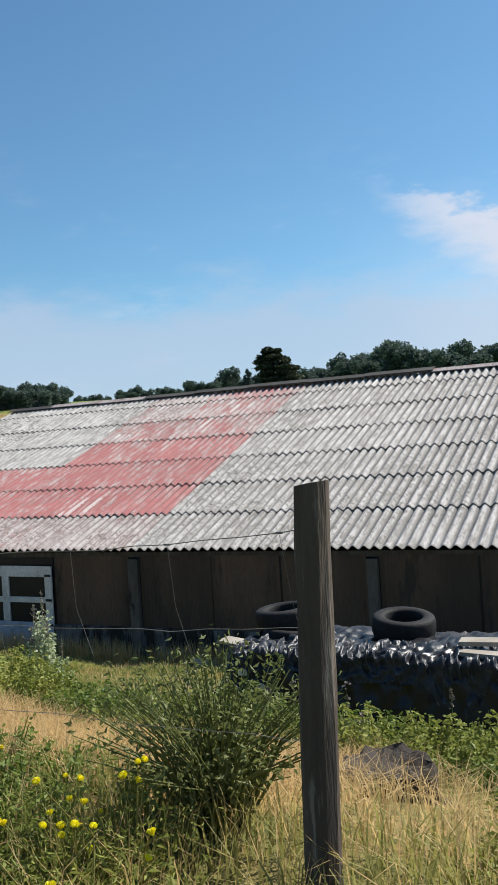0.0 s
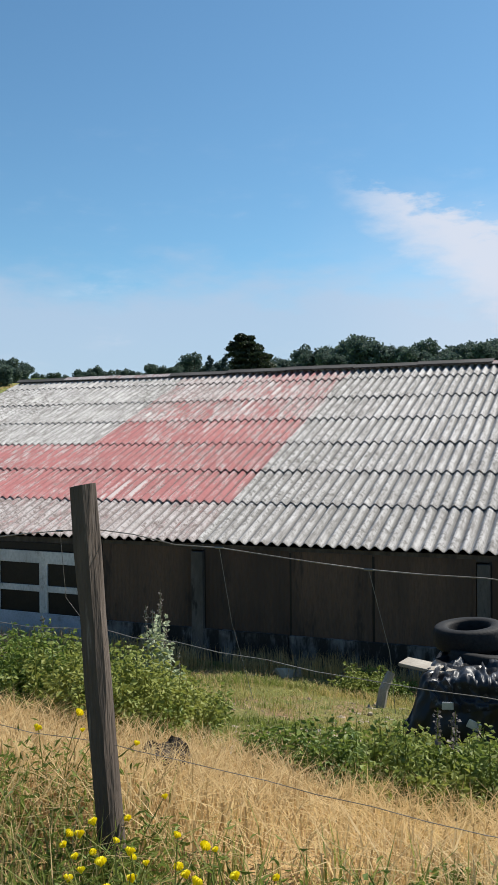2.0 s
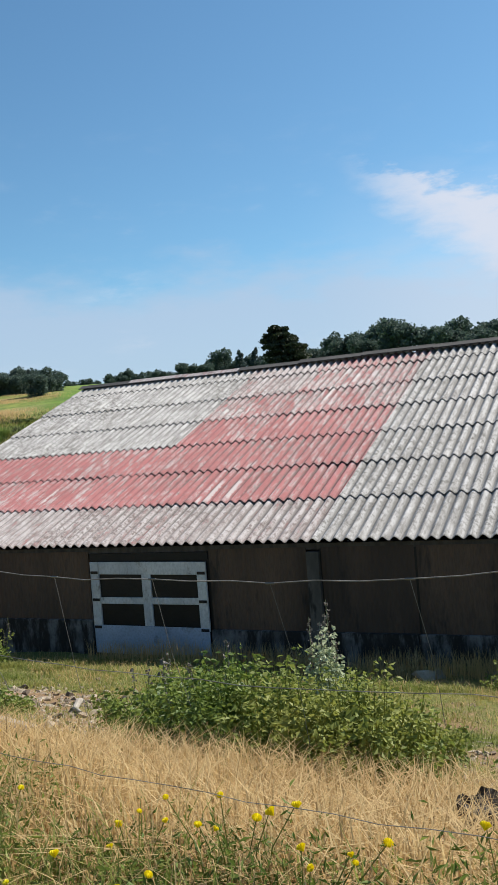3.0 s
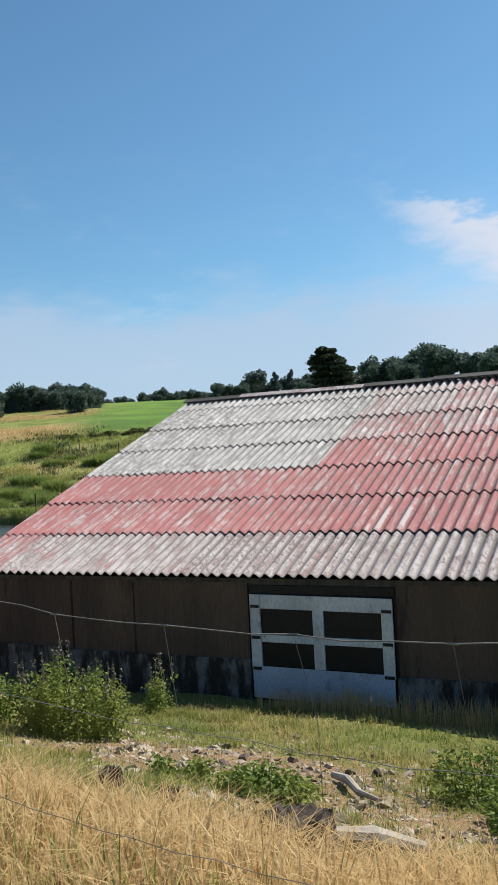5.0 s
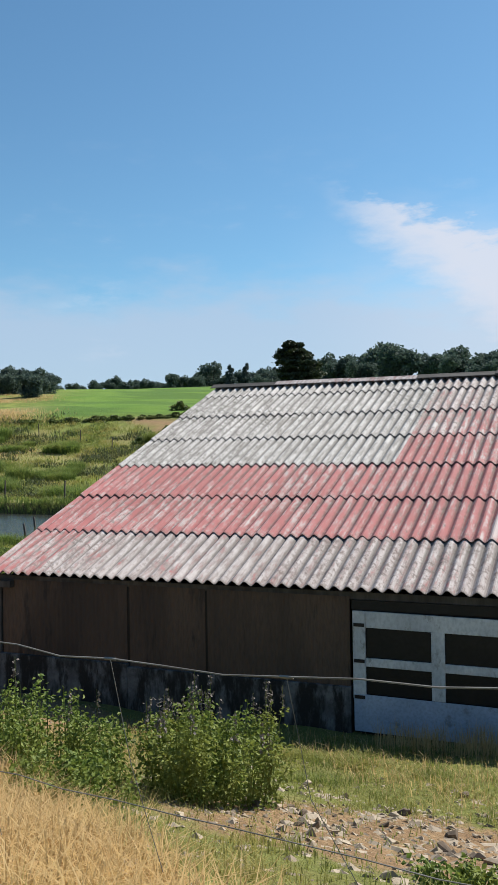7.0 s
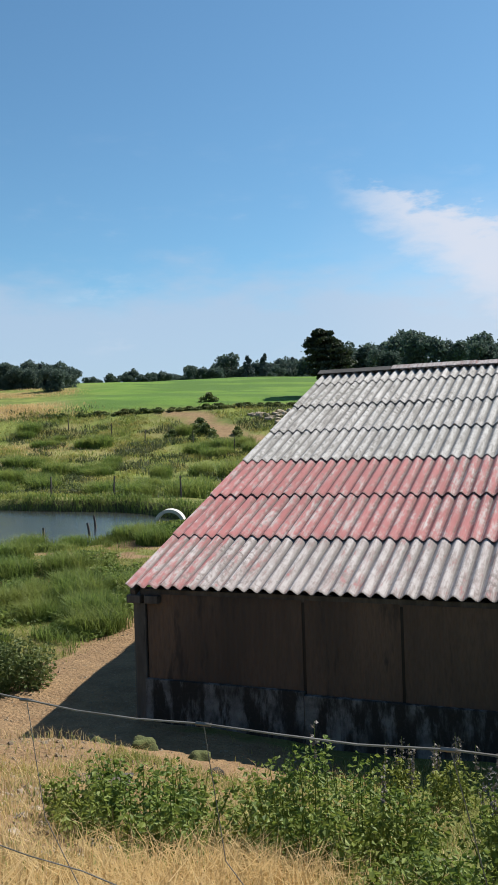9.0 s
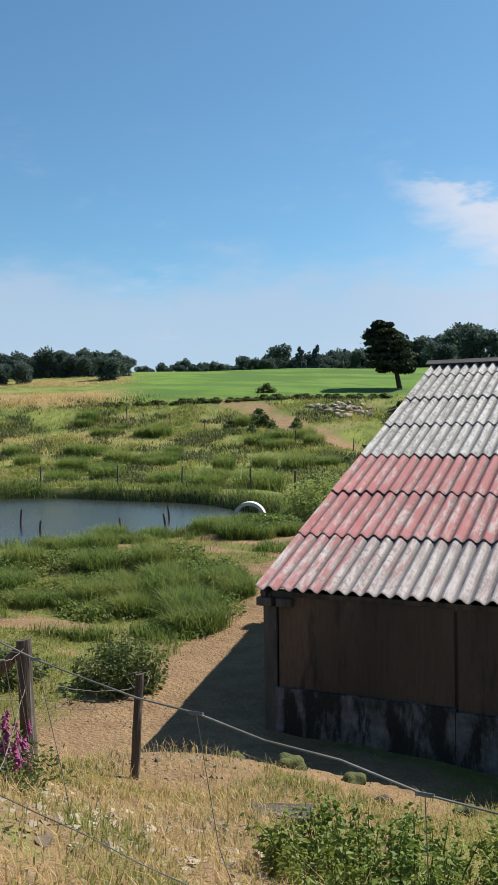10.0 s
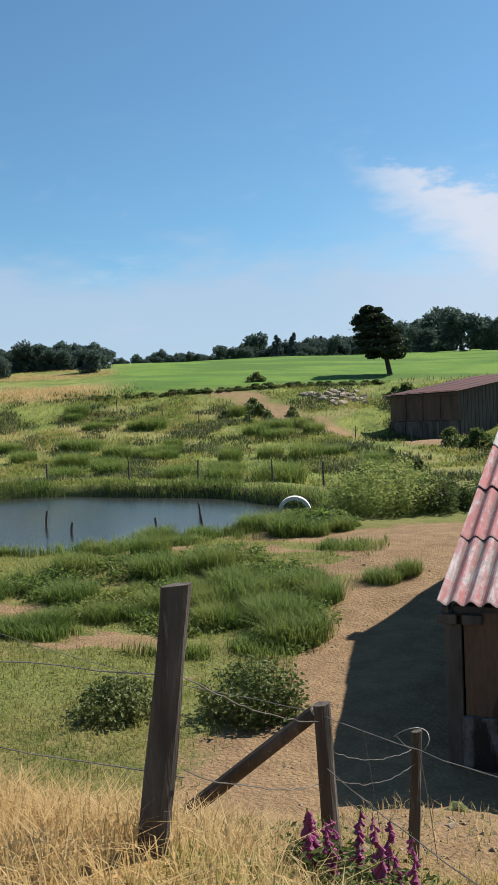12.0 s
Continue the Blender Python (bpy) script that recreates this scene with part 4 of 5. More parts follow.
# ---- silage heap under black film ----
def film_skin(x0, x1, y0, y1, top, seed, rough=0.05, nx=70, lift=0.0):
    """A crumpled film over a rounded heap: a grid that runs up the front, over the top and down the back."""
    prof = [(y0 - 0.12, 0.0), (y0 - 0.06, 0.35), (y0, 0.72), (y0 + 0.05, 0.9), (y0 + 0.16, 0.985), (y0 + 0.4, 1.0), ((y0 + y1) / 2, 1.0), (y1 - 0.3, 0.98), (y1 - 0.05, 0.8), (y1, 0.35), (y1 + 0.05, 0.0)]
    sub = [tuple(lerp(np.array(a), np.array(b), k / 5)) for a, b in zip(prof, prof[1:]) for k in range(5)] + [prof[-1]]
    verts = []
    for i in range(nx + 1):
        u = i / nx
        x = lerp(x0, x1, u)
        end = smooth(0, 0.07, u) * smooth(1, 0.93, u)
        for y, h in sub:
            g = gz(x, y) - 0.05
            z = lerp(g, top + lift - 0.05 * noise.noise((x * 0.9, y, seed)), h * (0.45 + 0.55 * end) if h > 0.3 else h)
            w = rough * min(1.0, h * 1.5)
            q = 1.3 - 2.6 * abs(noise.noise((x * 4.6 + seed + z, y * 5.1, z * 2.2))) - 1.8 * abs(noise.noise((x * 11 - 2 * z, y * 8, z * 5 + seed)))
            verts.append((x + 0.35 * (1 - end) * (0.5 - u) * (h - 0.4), y - w * q, z + w * 0.9 * q * h))
    m = len(sub)
    i = (np.arange(nx)[:, None] * m + np.arange(m - 1)[None]).reshape(-1, 1)
    tris = np.concatenate([i + [0, m, m + 1], i + [0, m + 1, 1]], 1).reshape(-1, 3)
    return verts, tris


heap = base("silage_heap", (16.2, -4.4, 1.0), "low silage heap wrapped in crumpled shiny black film", "silage heap")


def under(thing, name, data, mat, label="", smooth_shade=False):
    """A part given in world places."""
    v, t = data
    ob = new(name, tri_mesh(name, np.asarray(v) - np.array(thing.location), t, mat, smooth_shade))
    ob.parent = thing
    return tagged(ob, label)


under(heap, "film", film_skin(14.1, 18.4, -5.3, -3.7, 1.86, 2.0, 0.034, 190), PLASTIC, "", True)


def loose_film():
    verts, nx, ny = [], 240, 30
    for i in range(nx + 1):
        x = lerp(14.45, 17.4, i / nx)
        for j in range(ny + 1):
            v = j / ny
            hang = 0.12 + 0.16 * (0.5 + noise.noise((x * 1.3, 4.0, 0.0))) + 0.3 * smooth(16.2, 16.6, x) * smooth(17.3, 16.9, x)
            fold = 1.1 - 2.6 * abs(noise.noise((x * 4.8 + 2 * v, v * 2.2, 1.0))) - 1.8 * abs(noise.noise((x * 13 - 3 * v, v * 4 + x, 7.0)))
            if v < 0.5:
                y, z = -4.7 - 0.62 * v * 2 * 0.9, 1.84 + 0.05 * fold
            else:
                y, z = -5.26 - 0.05 * (v - 0.5), 1.84 - hang * (v - 0.5) * 2
            verts.append((x + 0.02 * fold, y - 0.035 * fold - 0.05, z + 0.032 * fold + 0.05 * noise.noise((x * 2, v, 3.0))))
    m = ny + 1
    i = (np.arange(nx)[:, None] * m + np.arange(m - 1)[None]).reshape(-1, 1)
    return verts, np.concatenate([i + [0, m, m + 1], i + [0, m + 1, 1]], 1).reshape(-1, 3)


LOOSE = mottled("grey_worn_film", (0.028, 0.032, 0.041), (0.014, 0.016, 0.022), 5, 18, 0.46, (1, 1, 1), 0.01, (0.10, 0.115, 0.135), 0.0, 0.35)
under(heap, "loose_film", loose_film(), LOOSE, "torn grey-blue film folded over the edge", True)


def make_tyre(place, radius, width, tilt, label):
    bm = bmesh.new()
    n, prof = 40, []
    for k in range(15):
        a = math.pi * 2 * k / 15
        c, s = math.cos(a), math.sin(a)
        prof.append((radius * 0.77 + radius * 0.23 * math.copysign(abs(c) ** 0.6, c), width / 2 * math.copysign(abs(s) ** 0.55, s)))
    prof = [p for p in prof if p[0] > radius * 0.56]
    rings = []
    for i in range(n):
        a = 2 * math.pi * i / n
        ring = []
        for k, (r, z) in enumerate(prof):
            tread = 0.006 if r > radius * 0.97 and i % 2 else 0.0
            ring.append(bm.verts.new(((r - tread) * math.cos(a), (r - tread) * math.sin(a), z)))
        rings.append(ring)
    m = len(prof)
    for i in range(n):
        a, b = rings[i], rings[(i + 1) % n]
        for k in range(m):
            bm.faces.new((a[k], a[(k + 1) % m], b[(k + 1) % m], b[k]))
    bmesh.ops.transform(bm, matrix=pose(*place, *tilt), verts=bm.verts)
    me = put("tyre", bm, RUBBER)
    me.polygons.foreach_set("use_smooth", np.full(len(me.polygons), True))
    return tagged(new("tyre", me), label, "tyre", "old tyres on the heap")


make_tyre((14.62, -4.4, 2.03), 0.32, 0.2, (3, -4, 0), "worn black car tyre lying on the film")
make_tyre((14.75, -4.55, 1.86), 0.3, 0.16, (-4, 3, 0), "worn black car tyre under another tyre")
make_tyre((15.9, -4.35, 1.96), 0.32, 0.22, (6, 5, 0), "wide black tyre wrapped in torn film")


def board(name, lo, hi, at, turn, label, mat=PALE_WOOD, category="board"):
    bm = bmesh.new()
    box(bm, lo, hi, 0.006)
    for v in bm.verts:
        v.co.z += 0.006 * noise.noise(v.co * 7)
    bmesh.ops.transform(bm, matrix=pose(*at, *turn), verts=bm.verts)
    return tagged(new(name, put(name, bm, mat)), label, category)


board("plank", (-0.28, -0.1, -0.015), (0.3, 0.1, 0.015), (14.42, -5.0, 1.86), (3, 4, -12), "short bleached board sticking out of the heap")
board("plank", (-0.9, -0.09, -0.02), (0.9, 0.09, 0.02), (17.5, -4.9, 1.97), (0, -1, 3), "long pale plank lying on the heap")
board("plank", (-0.8, -0.09, -0.02), (0.8, 0.09, 0.02), (17.45, -5.15, 1.87), (0, 2, -4), "long pale plank lying on the heap")
for k, (x, z, w) in enumerate(((14.62, 1.69, 0.045), (14.82, 1.56, 0.05), (15.35, 2.0, 0.05))):
    tagged(board("plastic_scrap", (-w, -0.004, -w * 0.7), (w, 0.004, w * 0.7), (x, -5.45 if k < 2 else -4.95, z), (12, 25 * k, 8), "small white scrap of torn film", WHITE_PAINT, "scrap"), group="white scraps")
board("concrete_block", (-0.2, -0.1, -0.12), (0.2, 0.1, 0.12), (18.25, -5.7, gz(18.25, -5.7) + 0.38), (4, 10, -8), "pale block leaning against the heap", WHITE_PAINT, "block")
board("plank", (-0.25, -0.12, -0.012), (0.25, 0.12, 0.012), (2.0, -3.75, gz(2.0, -3.75) + 0.03), (2, 0, 20), "grey board flat in the thin grass", DARK_WOOD)


# ---- stones, logs and lumps ----
def chip_mesh(name, seed, mat, flat):
    """An angular broken stone: the hull of a few scattered corners."""
    rng = random.Random(seed)
    bm = bmesh.new()
    for k in range(11):
        d = Vector((rng.gauss(0, 1), rng.gauss(0, 1), rng.gauss(0, 1))).normalized() * 0.55
        bm.verts.new((d.x, d.y * 0.72, d.z * flat))
    out = bmesh.ops.convex_hull(bm, input=bm.verts)
    bmesh.ops.delete(bm, geom=[v for v in out["geom_interior"] if isinstance(v, bmesh.types.BMVert)], context="VERTS")
    return put(name, bm, mat)


def stone_mesh(name, seed, mat, flat=0.6, detail=2):
    bm = bmesh.new()
    bmesh.ops.create_icosphere(bm, subdivisions=detail, radius=0.5)
    for v in bm.verts:
        d = 1 + 0.75 * noise.noise(v.co * 1.9 + Vector((seed * 3.1, 0, 0))) + 0.12 * noise.noise(v.co * 6 + Vector((0, seed, 0)))
        v.co = Vector((v.co.x * d, v.co.y * d * 0.75, v.co.z * d * flat))
    return put(name, bm, mat)


def make_stones():
    rng = random.Random(8)
    forms = [chip_mesh("stone", k, STONE if k < 6 else BROWN_STONE, rng.uniform(0.35, 0.6)) for k in range(8)]
    zones = [((6.9, -4.1), (1.5, 1.3), 84, 0.085), ((8.4, -4.2), (1.3, 1.1), 60, 0.085), ((9.4, -6.5), (1.1, 1.1), 56, 0.085), ((13.4, -5.2), (0.7, 1.8), 30, 0.09),
             ((1.7, -5.4), (1.2, 1.0), 64, 0.075), ((0.2, -2.9), (1.6, 0.8), 10, 0.06), ((12.1, -0.75), (0.8, 0.25), 14, 0.22)]
    for (cx, cy), (rx, ry), n, size in zones:
        for _ in range(n):
            x, y = rng.gauss(cx, rx * 0.6), rng.gauss(cy, ry * 0.6)
            if y > -0.3:
                continue
            s = size * rng.uniform(0.35, 1.5) ** 1.3
            ob = new("stone", rng.choice(forms[:6] if rng.random() < 0.75 else forms[5:]))
            ob.matrix_world = pose(x, y, gz(x, y) + 0.12 * s, rng.uniform(-30, 30), rng.uniform(-30, 30), rng.uniform(0, 360)) @ Matrix.Diagonal((s, s, s, 1))
            tagged(ob, "pale broken stone lying in the rough grass", "stone", "stones strewn over the yard")
    # pebbles and crumbs of earth
    n, gen = 6500, np.random.default_rng(12)
    spots = []
    while len(spots) < n:
        x, y = gen.uniform(-5, 14), gen.uniform(-8.0, 10) if len(spots) % 2 else gen.uniform(-7.5, -2.5)
        d, s, m = cover_of(x, y)[0]
        if gen.uniform() < d and not (0 < x and y > -0.2):
            spots.append((x, y))
    at = on_ground(spots, 0.0)
    size = gen.uniform(0.009, 0.034, n)[:, None]
    cube = np.array([(-1, -0.8, -0.5), (1, -0.7, -0.4), (0.8, 0.9, -0.5), (-0.9, 0.8, -0.5), (0.1, 0, 0.25)])
    v = at[:, None] + (cube[None] + gen.normal(size=(n, 5, 3)) * 0.25) * size[:, None]
    f = np.array([(0, 1, 4), (1, 2, 4), (2, 3, 4), (3, 0, 4)])[None] + (np.arange(n) * 5)[:, None, None]
    chips = np.concatenate([np.stack([gen.normal(cx, rx, k), gen.normal(cy, ry, k)], 1) for cx, cy, rx, ry, k in
                            ((7.0, -4.2, 1.0, 0.9, 1100), (8.4, -4.4, 1.0, 0.8, 800), (9.4, -6.4, 1.1, 0.9, 1100), (13.5, -5.4, 0.5, 1.4, 500), (1.9, -5.4, 0.8, 0.5, 600))])
    chips = on_ground([c for c in chips if c[1] < -0.4], 0.0)
    w = chips[:, None] + (cube[None] * (1.3, 1, 0.8) + gen.normal(size=(len(chips), 5, 3)) * 0.3) * (gen.uniform(0.3, 1.0, len(chips))[:, None, None] ** 2 * 0.058)
    fw = np.array([(0, 1, 4), (1, 2, 4), (2, 3, 4), (3, 0, 4)])[None] + (np.arange(len(chips)) * 5)[:, None, None]
    stuff("stone_chips", (w.reshape(-1, 3), fw.reshape(-1, 3)), STONE, "tan stone chips scattered through the yard grass", "stone chips")
    stuff("pebbles", (v.reshape(-1, 3), f.reshape(-1, 3)), CLOD, "small pebbles and clods on the bare soil", "pebbles")


make_stones()


def lump(name, x, y, r, h, mat, label, category, seed):
    me = stone_mesh(name, seed, mat, 1.0, 3)
    me.polygons.foreach_set("use_smooth", np.full(len(me.polygons), True))
    ob = new(name, me)
    ob.matrix_world = pose(x, y, gz(x, y) + h * 0.1, 0, 0, seed * 50) @ Matrix.Diagonal((r * 1.5, r * 1.8, h * 1.3, 1))
    return tagged(ob, label, category)


for k, (x, y, r, h) in enumerate(((1.1, -1.6, 0.19, 0.15), (1.75, -1.5, 0.14, 0.13), (0.45, -1.5, 0.13, 0.12), (2.9, -1.7, 0.15, 0.12), (3.6, -2.0, 0.18, 0.12), (-0.35, -1.7, 0.12, 0.1))):
    tagged(lump("moss_tuft", x, y, r, h, MOSS, "rounded mossy tuft on the sandy edge", "tuft", k + 3), group="mossy tufts")
for k, (x, y, r, h) in enumerate(((2.3, -2.2, 0.12, 0.1), (7.9, -6.6, 0.06, 0.09), (9.0, -4.1, 0.06, 0.08))):
    tagged(lump("earth_clod", x, y, r, h, BARK, "dark clod of earth and roots in the grass", "clod", k + 13), group="dark clods")


def make_stump(x, y, r, h, label, seed):
    rng = random.Random(seed)
    bm = bmesh.new()
    n, z0 = 30, gz(x, y) - 0.05
    rings = []
    for i, (t, w) in enumerate(((0, 1.25), (0.3, 1.05), (0.8, 1.0), (1.0, 0.97), (1.0, 0.8), (0.9, 0.3))):
        ring = []
        for k in range(n):
            a = 2 * math.pi * k / n
            q = 1 + 0.09 * math.sin(3 * a + seed) + 0.05 * (k % 2) + 0.05 * rng.uniform(-1, 1)
            ring.append(bm.verts.new((x + r * w * q * math.cos(a), y + r * w * q * math.sin(a), z0 + h * t + (0.03 * rng.uniform(-1, 1) if 2 < i < 5 else 0))))
        rings.append(ring)
    for a, b in zip(rings, rings[1:]):
        for k in range(n):
            bm.faces.new((a[k], a[(k + 1) % n], b[(k + 1) % n], b[k]))
    bm.faces.new(rings[-1])
    return tagged(new("tree_stump", put("tree_stump", bm, BARK)), label, "tree stump")


make_stump(16.94, -8.2, 0.27, 0.24, "dark rotten tree stump in dry grass", 2)
make_stump(9.85, -7.7, 0.17, 0.17, "low hollow stump overgrown with dry grass", 5)
make_stump(13.78, -8.5, 0.12, 0.2, "small dark broken stump beside the weeds", 9)
make_stump(8.3, -7.1, 0.075, 0.16, "short dark stub of a sawn sapling", 11)
make_stump(8.88, -7.35, 0.065, 0.14, "short dark stub of a sawn sapling", 12)
for k, pts in enumerate(([(8.75, -4.5, 0.05), (9.05, -4.95, 0.07), (9.3, -5.35, 0.05), (9.55, -5.6, 0.04)], [(9.98, -7.55, 0.05), (10.15, -7.42, 0.08), (10.36, -7.2, 0.05)])):
    bm = bmesh.new()
    tube(bm, [(x, y, gz(x, y) + h) for x, y, h in pts], [0.028, 0.036, 0.028, 0.014][:len(pts)] if k != 1 else [0.05, 0.058, 0.035], 9)
    tagged(new("dead_branch", put("dead_branch", bm, PALE_WOOD)), "bleached dead branch without bark among stones", "branch", "dead branches")


bm = bmesh.new()
tube(bm, [(13.3, -2.55, gz(13.3, -2.55) - 0.05), (13.33, -2.5, gz(13.3, -2.55) + 0.2), (13.4, -2.42, gz(13.3, -2.55) + 0.38)], [0.06, 0.055, 0.05], 9)
tagged(new("log", put("log", bm, PALE_WOOD)), "pale debarked log stuck upright in the soil", "log")


# ---- grasses ----
def strewn(seed, n, x0, x1, y0, y1, chance):
    rng = np.random.default_rng(seed)
    out = []
    while len(out) < n:
        x, y = rng.uniform(x0, x1), rng.uniform(y0, y1)
        if rng.uniform() < chance(x, y):
            out.append((x, y))
    return rng, on_ground(out)


def patchy(x, y, f, seed):
    return 0.5 + noise.noise((x * f, y * f, seed))


def outside_barn(x, y):
    return not (x > 0.0 and -0.15 < y < 17.3)


def make_grass():
    rng, at = strewn(1, 70000, -6, 19.5, -10.2, -3.2, lambda x, y: cover_of(x, y)[0][1] ** 1.5 * (0.35 + 0.9 * patchy(x, y, 0.9, 2.0)))
    stuff("dry_grass", blades(rng, at, 0.27, 0.0065, 0.8, 0.6), STRAW, "tall bleached straw-coloured grass on the bank", "dry grass")
    rng, at = strewn(2, 32000, 1, 20, -12.6, -8.2, lambda x, y: smooth(0.2 + 0.5 * smooth(14.8, 16.0, x), -0.6 + 0.3 * smooth(14.8, 16.0, x), y - fence_y(x)) * (0.2 + 1.1 * patchy(x, y, 0.8, 5.0)) * smooth(4, 11, x))
    stuff("verge_grass", blades(rng, at, 0.26, 0.007, 0.6, 0.4), GREEN_GRASS, "lush green grass of the path verge", "grass")
    rng, at = strewn(3, 24000, 1, 20, -12.6, -8.0, lambda x, y: smooth(0.9, -0.3, y - fence_y(x)) * (0.2 + patchy(x, y, 1.1, 8.0)))
    stuff("verge_straw", blades(rng, at, 0.3, 0.005, 0.6, 0.5), STRAW, "dry stalks in the path verge", "dry grass")

    def yard(x, y):
        d, s, m = cover_of(x, y)[0]
        return max(0.0, 1 - 1.15 * d - s) * (0.15 + 1.1 * patchy(x, y, 0.7, 11.0)) if outside_barn(x, y) else 0.0

    rng, at = strewn(4, 60000, 1.5, 19, -8, -0.3, yard)
    stuff("yard_grass", blades(rng, at, 0.1, 0.008, 0.7, 0.4), GREEN_GRASS, "short cropped green grass in the yard", "grass")
    rng, at = strewn(19, 12000, 5.5, 16.5, -7.6, -0.4, lambda x, y: yard(x, y) * smooth(0.62, 0.8, patchy(x, y, 1.4, 77.0)))
    stuff("yard_tufts", blades(rng, at, 0.14, 0.009, 0.8, 0.5), GREEN_GRASS, "uneven greener tufts in the yard", "grass")
    rng, at = strewn(5, 9000, 1.5, 19, -7, -0.3, lambda x, y: yard(x, y) * smooth(0.4, 0.7, patchy(x, y, 0.5, 21.0)))
    stuff("yard_straw", blades(rng, at, 0.16, 0.006, 0.6, 0.5), STRAW, "thin dry stalks in the yard", "dry grass")
    rng, at = strewn(6, 5200, 6.2, 17, -0.95, -0.12, lambda x, y: 0.3 + 0.7 * patchy(x, y, 1.3, 3.0))
    stuff("wall_stalks", blades(rng, at, 0.36, 0.007, 0.22, 0.2), STRAW, "dry upright stalks along the barn wall", "dry grass")
    rng, at = strewn(7, 62000, -15, 0.5, -6, 14, lambda x, y: yard(x, y) * smooth(0.98, 1.03, pond_r(x, y)))
    stuff("meadow_grass", blades(rng, at, 0.12, 0.013, 0.7, 0.4), GREEN_GRASS, "uneven green pasture towards the pond", "grass")
    rng, at = strewn(8, 25000, -6, 4.6, -9.0, -2.0, lambda x, y: 0.25 + 0.6 * patchy(x, y, 0.8, 30.0) if cover_of(x, y)[0][0] < 0.7 else 0.15)
    stuff("corner_straw", blades(rng, at, 0.17, 0.006, 0.7, 0.5), STRAW, "dry grass round the fence corner", "dry grass")

    rng, at = strewn(18, 11000, 0.4, 5.5, -8.2, -2.2, lambda x, y: 0.1 + 0.9 * smooth(0.5, 0.75, patchy(x, y, 0.9, 61.0)))
    stuff("corner_grass", blades(rng, at, 0.12, 0.009, 0.8, 0.5), GREEN_GRASS, "yellowing green tufts between the stones", "grass")
    rng, at = strewn(14, 26000, -13, -2.2, 2.6, 13, lambda x, y: yard(x, y) * smooth(0.58, 0.78, patchy(x, y, 0.5, 15.0) + 0.35 * noise.noise((x * 1.6, y * 2.2, 8.0))) * smooth(1.0, 1.04, pond_r(x, y)))
    stuff("rank_grass", blades(rng, at, 0.3, 0.016, 0.6, 0.4), DARK_GRASS, "rank bright green grass patches near the pond", "grass")

    def shore(x, y):
        r = pond_r(x, y)
        return smooth(0.985, 1.0, r) * smooth(1.09, 1.03, r) * (0.25 + patchy(x, y, 0.5, 40.0))

    rng, at = strewn(9, 13000, -32, -7.5, 5.5, 27, shore)
    stuff("shore_rushes", blades(rng, at, 0.42, 0.022, 0.5, 0.35), DARK_GRASS, "green rushes fringing the pond", "rushes")

    def bank(x, y):
        s = -0.41 * (x - 2) + 0.912 * (y + 9.4)
        v = smooth(38, 41, s) * smooth(86, 80, s)
        return v * smooth(1.05, 1.1, pond_r(x, y)) * max(0.0, 1 - 1.3 * cover_of(x, y)[0][0]) if v else 0.0

    rng, at = strewn(10, 42000, -62, -2, 18, 82, lambda x, y: bank(x, y) * smooth(0.5, 0.75, patchy(x, y * 0.8, 0.22, 50.0) + 0.35 * noise.noise((x * 0.5, y * 0.9, 4.0))))
    stuff("rough_sedge", blades(rng, at, 0.42, 0.06, 0.9, 0.4), SEDGE, "dark sedge tussocks on the rough pasture", "sedge")
    rng, at = strewn(11, 64000, -62, -2, 18, 82, lambda x, y: bank(x, y) * (0.12 + 0.88 * smooth(0.45, 0.75, patchy(x, y * 0.8, 0.24, 70.0) + 0.35 * noise.noise((x * 0.6, y, 7.0)))))
    stuff("pasture_tufts", blades(rng, at, 0.34, 0.06, 0.9, 0.4), GREEN_GRASS, "pale green tufts on the rough pasture", "grass")
    rng, at = strewn(13, 16000, -75, -8, 40, 92, lambda x, y: max(0.0, cover_of(x, y)[1][2]) * (0.2 + patchy(x, y, 0.2, 90.0)))
    stuff("hay_tufts", blades(rng, at, 0.26, 0.05, 0.8, 0.5), STRAW, "dry hay-coloured grass on the slope", "dry grass")


make_grass()


def rush_clump(seed, n, h, r, mat, label):
    rng = np.random.default_rng(seed)
    a, d = rng.uniform(0, 2 * np.pi, n), r * np.sqrt(rng.uniform(0, 1, n))
    roots = np.stack([d * np.cos(a), d * np.sin(a), np.full(n, -0.05)], 1)
    return tagged(new("rush_clump", tri_mesh("rush_clump", *blades(rng, roots, h, 0.013, 0.65, 0.4), mat)), label, "rush clump", "clumps of rushes in the pasture")


